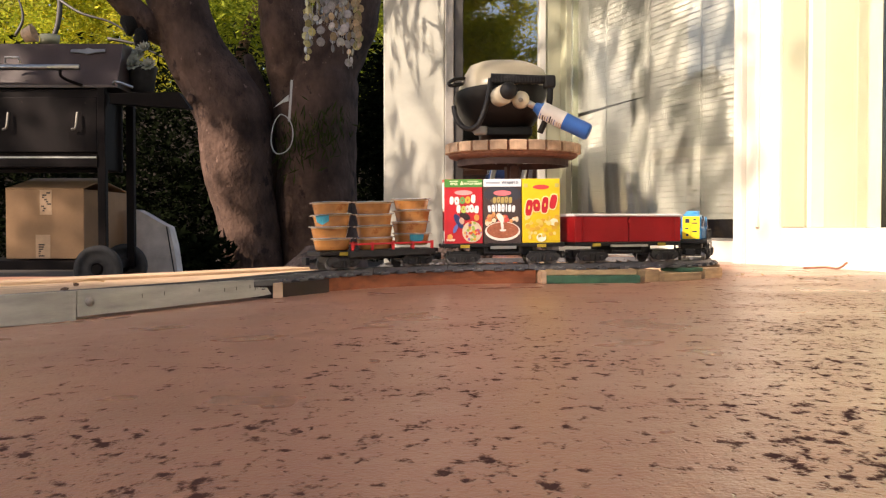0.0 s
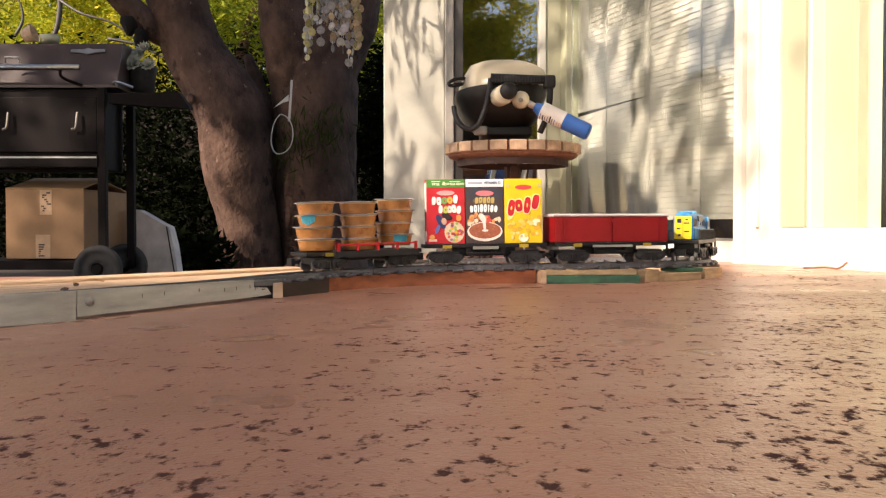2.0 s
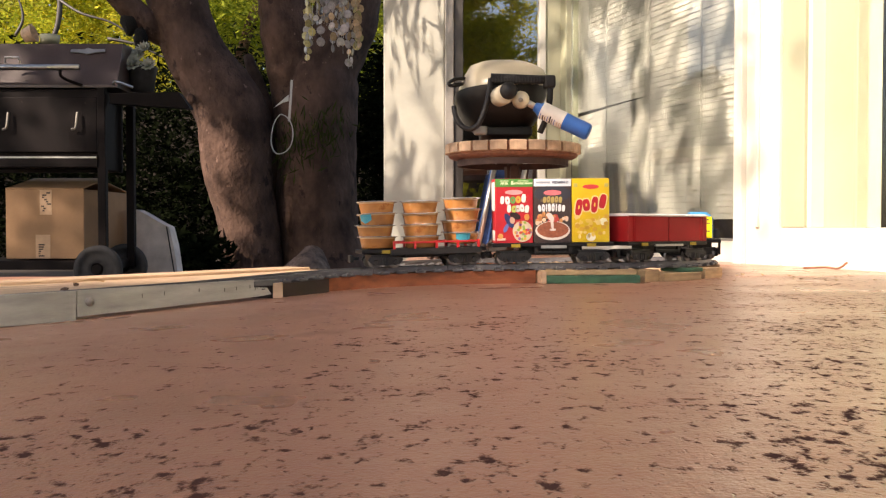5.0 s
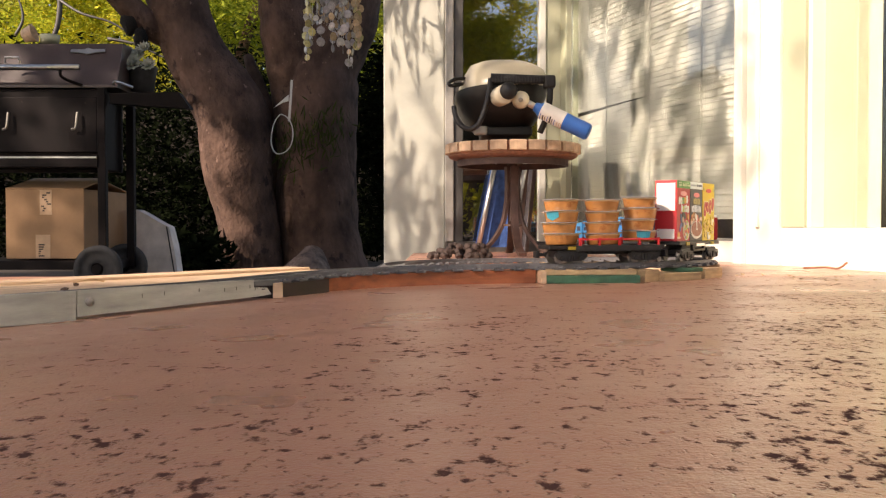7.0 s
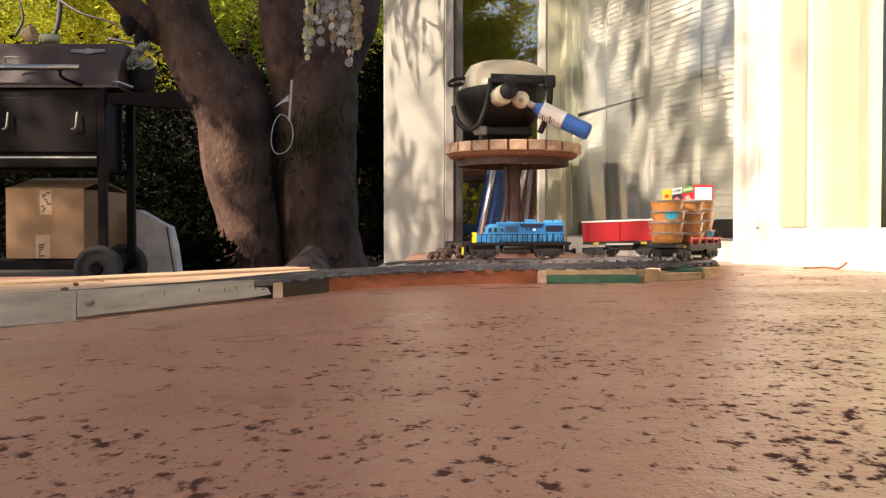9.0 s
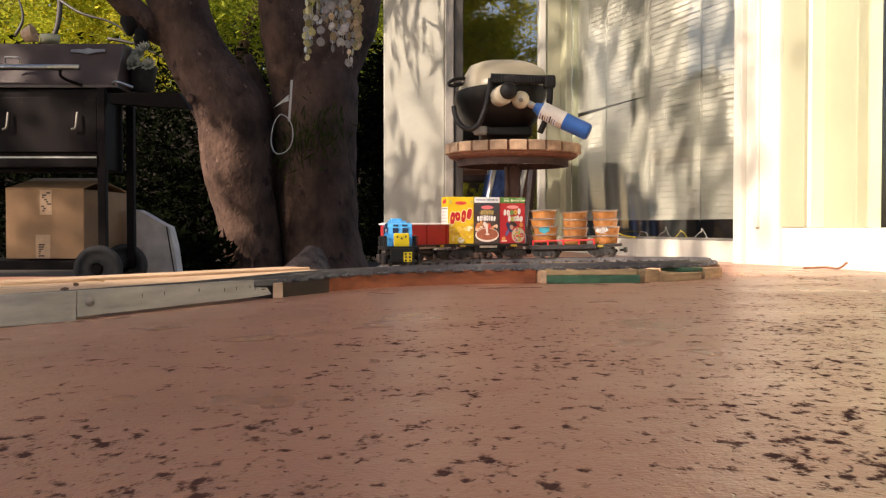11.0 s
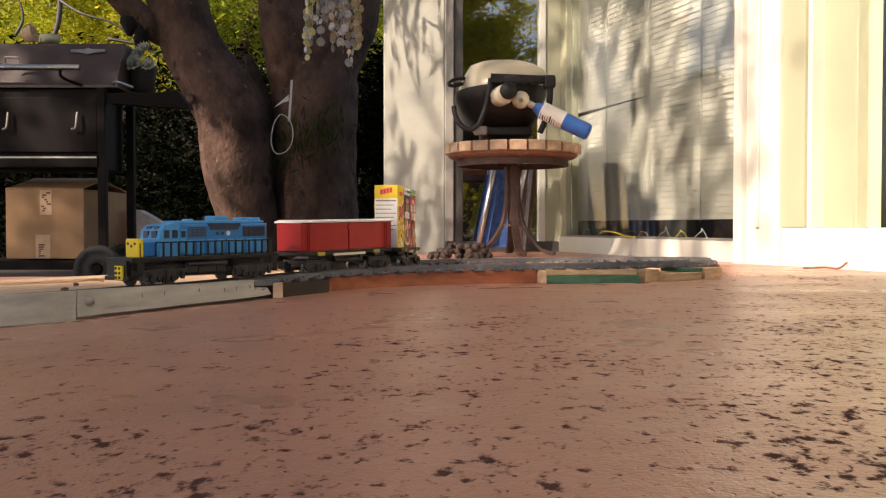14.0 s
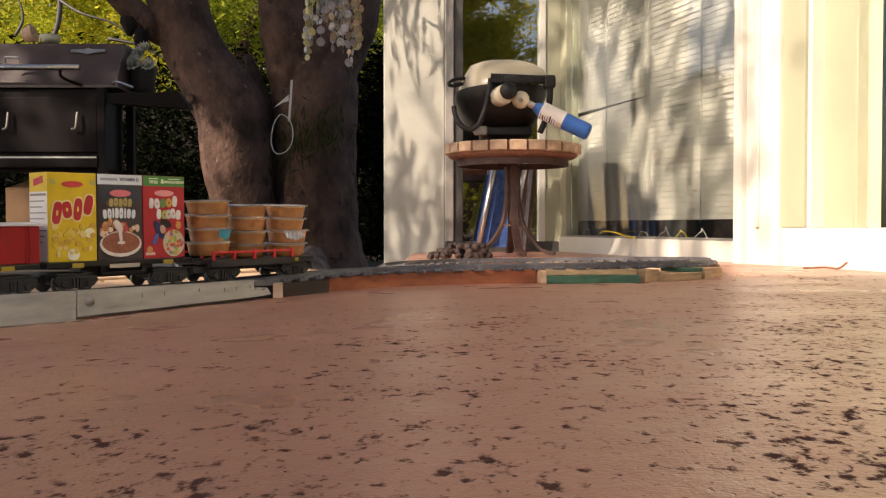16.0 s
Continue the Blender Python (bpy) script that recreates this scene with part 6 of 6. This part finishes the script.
def gas_grill():
    g = thing("portable_gas_grill", pose(0.175, 2.75, 0.349), "portable gas grill with beige domed lid and black body", "gas grill")
    k = 2.75 / 1677

    def U(x, dy=0.0): return (x - 784) * (2.75 + dy) / 1677 - 0.175
    def V(y, dy=0.0): return 0.1 - (y - 399) * (2.75 + dy) / 1677 - 0.349
    # lid: a squarish dome
    bm = bmesh.new()
    n, rings = 36, []
    for rr, zz in ((0.0, 105), (0.30, 105.5), (0.55, 109), (0.75, 116), (0.90, 130), (0.97, 144), (1.0, 160), (0.985, 163)):
        ring = []
        for i in range(n):
            a = 2 * math.pi * i / n
            e = (abs(math.cos(a)) ** 2.8 + abs(math.sin(a)) ** 2.8) ** (-1 / 2.8)
            ring.append(bm.verts.new((U(888) + 79 * k * rr * e * math.cos(a), 0.20 * rr * e * math.sin(a), V(zz + 10 + (-8 * math.cos(a) * rr if zz > 125 else 0)))))
        rings.append(ring)
    for a, b in zip(rings, rings[1:]):
        for i in range(n):
            bm.faces.new((a[i], a[(i + 1) % n], b[(i + 1) % n], b[i]))
    bmesh.ops.remove_doubles(bm, verts=bm.verts[:], dist=1e-5)
    bmesh.ops.recalc_face_normals(bm, faces=bm.faces[:])
    part("lid", bm, BEIGE_LID, g, "beige domed lid", smooth=True)
    bm = bmesh.new()
    rings = []
    for rr, zz in ((1.0, 157), (1.0, 170), (0.90, 195), (0.74, 215), (0.55, 228), (0.0, 230)):
        ring = []
        for i in range(n):
            a = 2 * math.pi * i / n
            e = (abs(math.cos(a)) ** 3 + abs(math.sin(a)) ** 3) ** (-1 / 3)
            ring.append(bm.verts.new((U(884) + 80 * k * rr * e * math.cos(a), 0.20 * rr * e * math.sin(a), V(zz + 8 + (-9 * math.cos(a) * rr if zz < 180 else 0)))))
        rings.append(ring)
    for a, b in zip(rings, rings[1:]):
        for i in range(n):
            bm.faces.new((a[i], a[(i + 1) % n], b[(i + 1) % n], b[i]))
    bmesh.ops.remove_doubles(bm, verts=bm.verts[:], dist=1e-5)
    bmesh.ops.recalc_face_normals(bm, faces=bm.faces[:])
    part("body", bm, BLACK_PLASTIC, g, "black lower body", smooth=True)
    # black cradle: cross bar and uprights
    y = -0.215
    part("cross_bar", tube(bmesh.new(), [(U(868, y), y, V(139, y)), (U(978, y), y, V(143, y))], 0.012, 10), BLACK_PLASTIC, g, smooth=True)
    part("grip", boxed(U(868, y), U(962, y), y - 0.013, y + 0.012, V(149, y), V(137, y), 0.006), BLACK_PLASTIC, g)
    for i in range(16):
        x = U(876 + 5.2 * i, y)
        part("grip_rib", boxed(x - 0.0012, x + 0.0012, y - 0.0145, y + 0.010, V(149.5, y), V(136.5, y), 0.0006), GREY_PLASTIC, g)
    part("grip", boxed(U(962, y), U(982, y), y - 0.014, y + 0.03, V(158, y), V(135, y), 0.006), BLACK_PLASTIC, g)
    part("cradle", tube(bmesh.new(), spline([(U(868, y), y, V(140, y)), (U(864, y), y, V(170, y)), (U(856, y), y, V(200, y)), (U(846, y), y, V(221, y)), (U(832, y + 0.01), y + 0.01, V(229, y + 0.01)), (U(815, y + 0.02), y + 0.02, V(222, y + 0.02)), (U(806, y + 0.03), y + 0.03, V(205, y + 0.03)), (U(803, y + 0.04), y + 0.04, V(190, y + 0.04))], 5), 0.0070, 10), GREY_PLASTIC, g, smooth=True)
    part("cradle", tube(bmesh.new(), spline([(U(973, y), y, V(150, y)), (U(972, y), y, V(180, y)), (U(966, y + 0.01), y + 0.01, V(210, y + 0.01)), (U(955, y + 0.02), y + 0.02, V(236, y + 0.02))], 5), 0.0085, 10), BLACK_PLASTIC, g, smooth=True)
    part("side_handle", tube(bmesh.new(), spline([(U(824, -0.10), -0.10, V(141, -0.10)), (U(808, -0.13), -0.13, V(141, -0.13)), (U(795, -0.14), -0.14, V(148, -0.14)), (U(800, -0.14), -0.14, V(153, -0.14)), (U(826, -0.10), -0.10, V(148, -0.10))], 5), 0.0055, 8), BLACK_PLASTIC, g, smooth=True)
    part("foot", boxed(U(850), U(935), -0.12, 0.12, V(247), V(232), 0.004), BLACK_PLASTIC, g)
    part("foot_bracket", boxed(U(838, -0.17), U(862, -0.17), -0.18, -0.16, V(240, -0.17), V(224, -0.17), 0.005), GREY_CAST, g)
    # regulator, knob, dial
    part("regulator", turned([(0, -0.03), (0.024, -0.03), (0.026, -0.02), (0.026, 0.03), (0.02, 0.036), (0, 0.036)], 20, pose(U(887, -0.235), -0.235, V(171, -0.235), 90, 0, 12)), BEIGE_LID, g, "cream regulator housing", smooth=True)
    part("knob", turned([(0, 0.0), (0.022, 0.0), (0.023, 0.012), (0.019, 0.02), (0, 0.02)], 20, pose(U(899, -0.262), -0.262, V(163, -0.262), 90)), BLACK_PLASTIC, g, smooth=True)
    part("dial", turned([(0, 0.02), (0.008, 0.02), (0.022, 0.012), (0.023, -0.01), (0, -0.01)], 22, pose(U(921, -0.245), -0.245, V(178, -0.245), 90)), BEIGE_LID, g, "cream round dial", smooth=True)
    part("dial_centre", turned([(0, 0.004), (0.006, 0.003), (0.0065, 0)], 12, pose(U(921, -0.266), -0.266, V(178, -0.266), 90)), GREY_CAST, g, smooth=True)
    part("valve", tube(bmesh.new(), [(U(928, -0.235), -0.235, V(180, -0.235)), (U(950, -0.225), -0.225, V(192, -0.225))], 0.009, 10), STEEL, g, smooth=True)
    # the gas cylinder screwed to it
    a, b = Vector((U(946, -0.225), -0.225, V(190, -0.225))), Vector((U(1042, -0.26), -0.26, V(236, -0.26)))
    axis = (b - a).normalized()
    m = Matrix.Translation(a) @ axis.to_track_quat("Z", "Y").to_matrix().to_4x4()
    ln = (b - a).length
    r = 0.0225
    cyl = part("gas_cylinder", turned([(0, 0), (0.012, 0), (0.014, 0.006), (r - 0.008, 0.010), (r - 0.001, 0.020), (r, 0.026), (r, ln - 0.006), (r - 0.004, ln), (0, ln - 0.002)], 28, m), BLUE_TANK, g, "blue gas cylinder with white label", smooth=True)
    part("label", turned([(r + 0.0005, 0.022), (r + 0.0005, 0.088)], 28, m), LABEL_WHITE, cyl, "white paper label")
    bm = bmesh.new()
    for z in (0.074, 0.080, 0.0855):
        vs = []
        for i in range(6):
            an = radians(-150 + 16 * i)
            vs.append([bm.verts.new(m @ Vector(((r + 0.0009) * math.cos(an), (r + 0.0009) * math.sin(an), zz))) for zz in (z, z + 0.003)])
        for p, q in zip(vs, vs[1:]):
            bm.faces.new((p[0], q[0], q[1], p[1]))
    part("print_bar", bm, TERRACOTTA, cyl)
    rng = random.Random(17)
    for row in range(7):
        bm = bmesh.new()
        z = 0.0255 + 0.0068 * row
        a0_, wide_ = rng.uniform(-165, -150), rng.uniform(40, 85)
        vs = []
        for i in range(8):
            an = radians(a0_ + wide_ * i / 7)
            vs.append([bm.verts.new(m @ Vector(((r + 0.0009) * math.cos(an), (r + 0.0009) * math.sin(an), zz))) for zz in (z, z + (0.0036 if row in (1, 4) else 0.0018))])
        for p, q in zip(vs, vs[1:]):
            bm.faces.new((p[0], q[0], q[1], p[1]))
        part("print_bar", bm, CARD_PRINT if row % 3 else BLUE_TANK, cyl)


gas_grill()


# ---- hanging shells, cable, and clutter by the house ----
def shell_chime():
    c = thing("shell_wind_chime", pose(-0.5206, 4.5, 1.3585), "wind chime of round translucent shells on strings", "wind chime")
    bm = bmesh.new()
    lathe(bm, [(0.115, 0), (0.130, 0), (0.130, 0.012), (0.115, 0.012), (0.115, 0)], 26)
    part("hoop", bm, IRON, c)
    part("hanger", tube(bmesh.new(), [(0, 0, 0.0), (0, 0, 1.2)], 0.002, 5), IRON, c)
    tones = (((0.62, 0.55, 0.26), 0), ((0.50, 0.46, 0.48), 1), ((0.66, 0.48, 0.30), 2), ((0.60, 0.57, 0.54), 3))
    shells = []
    for tone, _ in tones:
        me = finish(turned([(0, -0.0006), (0.018, -0.0004), (0.0205, 0.0010), (0.016, 0.0016), (0, 0.0008)], 14, pose(0, 0, 0, 90)), True)
        me.materials.append(mat("capiz_shell", tone, rough=0.2, scale=60, amount=0.25, bump=0.1, per_object=0.3))
        shells.append(me)
    rng = random.Random(31)
    for i in range(30):
        a = 2 * math.pi * i / 30
        r = 0.124 if i % 3 else 0.055
        x, y = r * math.cos(a), r * math.sin(a)
        edge = abs(x) > 0.085
        bottom = (rng.uniform(0.40, 0.50) if x < 0 else rng.uniform(0.36, 0.44)) if edge else rng.uniform(0.34, 0.56) if x > 0 else rng.uniform(0.26, 0.40)
        part("string", tube(bmesh.new(), [(x, y, 0), (x, y, -bottom)], 0.0009, 4), CABLE_WHITE, c)
        z = 0.03
        while z < bottom:
            pick = (0 if rng.random() < 0.7 else 3) if x < -0.07 else (2 if rng.random() < 0.65 else 0) if x > 0.085 else rng.choice((1, 1, 3, 2))
            o = new("shell", shells[pick])
            o.parent = c
            s = rng.uniform(0.62, 1.05)
            o.matrix_basis = Matrix.Translation((x + rng.uniform(-0.005, 0.005), y, -z)) @ pose(0, 0, 0, rng.uniform(-16, 16), 0, rng.uniform(-80, 80)) @ Matrix.Scale(s, 4)
            z += rng.uniform(0.026, 0.040) if edge else rng.uniform(0.034, 0.056)


shell_chime()


def trunk_cable():
    c = thing("white_cable_loop", pose(-1.0258, 6.1, 0.8239), "white cable loop hanging from the trunk", "cable")
    k = 6.1 / 1677
    pts = [((x - 502) * k, 0, (200 - y) * k) for x, y in ((497, 203), (488, 215), (482, 235), (481, 255), (488, 271), (500, 272), (513, 262), (519, 243), (517, 222), (508, 208), (498, 203))]
    part("loop", tube(bmesh.new(), spline(pts, 5), 0.0038, 7), CABLE_WHITE, c, smooth=True)
    s = thing("white_bracket", pose(-0.9785, 6.1, 0.8966), "thin white metal bracket fixed to the trunk", "bracket")
    part("bar", boxed(-0.007, 0.007, -0.005, 0.005, -0.13, 0.135, 0.002, pose(0, 0, 0, 0, 4)), CABLE_WHITE, s)
    bm = bmesh.new()
    prism(bm, [(-0.11, -0.045), (-0.012, 0.04), (-0.012, 0.0), (-0.05, -0.01)], -0.004, 0.004)
    part("arm", bm, CABLE_WHITE, s)


trunk_cable()


def leaning_boards():
    b = thing("folded_blue_lounger", pose(0.1600, 3.05, 0.012), "folded blue fabric lounger leaning at the glass door", "folding lounger")
    k = 3.05 / 1677
    blue = mat("faded_blue_fabric", (0.035, 0.10, 0.32), rough=0.8, scale=60, amount=0.3, bump=0.3)

    def q(x, y): return ((x - 872) * k, 0.1 - (y - 399) * k - 0.012)
    for pts, m_, d0, d1 in (([(840, 440), (862, 440), (886, 300), (868, 300)], blue, 0, 0.02), ([(862, 438), (900, 438), (918, 300), (886, 300)], blue, 0.03, 0.045)):
        bm = bmesh.new()
        prism(bm, [q(*p) for p in pts], d0, d1)
        part("fabric_panel", bm, m_, b)
    for x0, x1, m_ in ((862, 876, STEEL), (918, 930, STEEL)):
        part("tube_frame", tube(bmesh.new(), [(q(x0 - 16, 440)[0], -0.008, q(0, 440)[1]), (q(x1, 290)[0], -0.008, q(0, 290)[1])], 0.008, 8), m_, b, "bright metal tube", smooth=True)
    PALE_SLAT = mat("pale_blue_grey_slat", (0.30, 0.30, 0.34), rough=0.5, scale=30, amount=0.2)
    r = thing("folded_chair", pose(0.2884, 3.1, 0.012), "folded chair with brown and pale grey slats at the door", "folding chair")
    for i, m_ in enumerate((IRON, PALE_SLAT, IRON)):
        x0 = -0.045 + i * 0.014
        bm = bmesh.new()
        prism(bm, [(x0, 0.0), (x0 + 0.010, 0.0), (x0 + 0.040, 0.30), (x0 + 0.028, 0.30)], 0.01 * i, 0.012 + 0.01 * i)
        part("slat", bm, m_, r)


leaning_boards()


CONE = mat("dark_seed_cone", (0.050, 0.030, 0.024), rough=0.85, scale=60, amount=0.5, bump=0.4)


def cone_heap():
    rng = random.Random(9)
    for i in range(70):
        x, y = rng.uniform(-0.0343, 0.1438), 2.55 + rng.uniform(-0.05, 0.06)
        bm = bmesh.new()
        bmesh.ops.create_icosphere(bm, subdivisions=2, radius=0.0085)
        for v in bm.verts:
            v.co = Vector((v.co.x, v.co.y, v.co.z * 1.3)) * (1 + 0.45 * noise.noise(v.co * 260 + Vector((i, 0, 0))))
        lvl = 0 if i < 40 else (1 if i < 60 else 2)
        o = part("seed_cone", bm, CONE, at=pose(x * (1 - 0.2 * lvl) + 0.2 * lvl * 0.0547, y, 0.019 + 0.012 * lvl, rng.uniform(0, 180), rng.uniform(0, 180), 0))
        tagged(o, "dark brown seed cone in a heap on patio", "seed cone", "heap of seed cones")


cone_heap()


def sill_cable():
    pts = [WALL_FRAME @ Vector(p) for p in ((0.32, -0.012, 0.075), (0.36, -0.02, 0.082), (0.42, -0.02, 0.080), (0.48, -0.015, 0.070), (0.55, -0.02, 0.066))]
    o = part("yellow_cable", tube(bmesh.new(), spline(pts, 6), 0.0022, 6), YELLOW_PLASTIC, smooth=True)
    tagged(o, "thin yellow cable lying on the door sill", "cable")


sill_cable()


def sill_wires():
    """Loose thin wires that lie between the glass and the room, under the blind."""
    rng = random.Random(44)
    for k, (u, w, h, m_) in enumerate(((0.14, 0.05, 0.026, CABLE_WHITE), (0.62, 0.07, 0.030, CABLE_WHITE), (0.70, 0.05, 0.024, YELLOW_PLASTIC), (0.80, 0.06, 0.026, CABLE_WHITE), (0.50, 0.05, 0.022, CABLE_WHITE))):
        pts = [WALL_FRAME @ Vector((u + w * (i / 5 - 0.5) + rng.uniform(-0.006, 0.006), 0.034 + rng.uniform(0, 0.006), 0.066 + h * math.sin(math.pi * i / 5) * rng.uniform(0.6, 1.1))) for i in range(6)]
        o = part("thin_wire", tube(bmesh.new(), spline(pts, 5), 0.0011, 5), m_, smooth=True)
        tagged(o, "thin loose wire curled on the door track", "wire", "loose wires")


sill_wires()


def floor_litter():
    rng = random.Random(12)
    for i in range(26):
        x, y = rng.uniform(0.42, 0.72), rng.uniform(1.5, 1.75)
        bm = bmesh.new()
        bmesh.ops.create_icosphere(bm, subdivisions=1, radius=0.0022)
        for v in bm.verts:
            v.co = Vector((v.co.x * 2, v.co.y, v.co.z * 0.5)) * (1 + 0.4 * noise.noise(v.co * 400 + Vector((i, 0, 0))))
        o = part("leaf_litter", bm, WOOD_PALE, at=pose(x, y, floor_z(x) + 0.001, 0, 0, rng.uniform(0, 180)))
        tagged(o, "dry tan leaf scrap on the patio", "leaf", "dry leaf scraps")


floor_litter()


def wall_twig():
    pts = [(0.775, 2.00, 0.020), (0.815, 1.99, 0.022), (0.838, 1.985, 0.020), (0.852, 1.975, 0.032)]
    o = part("dry_twig", tube(bmesh.new(), spline([(x - 0.06, y - 0.12, z - 0.005) for x, y, z in pts], 5), 0.0022, 6), GROUT, smooth=True)
    tagged(o, "thin dry twig on the sunlit patio edge", "twig", "dry twigs")


wall_twig()
motions()
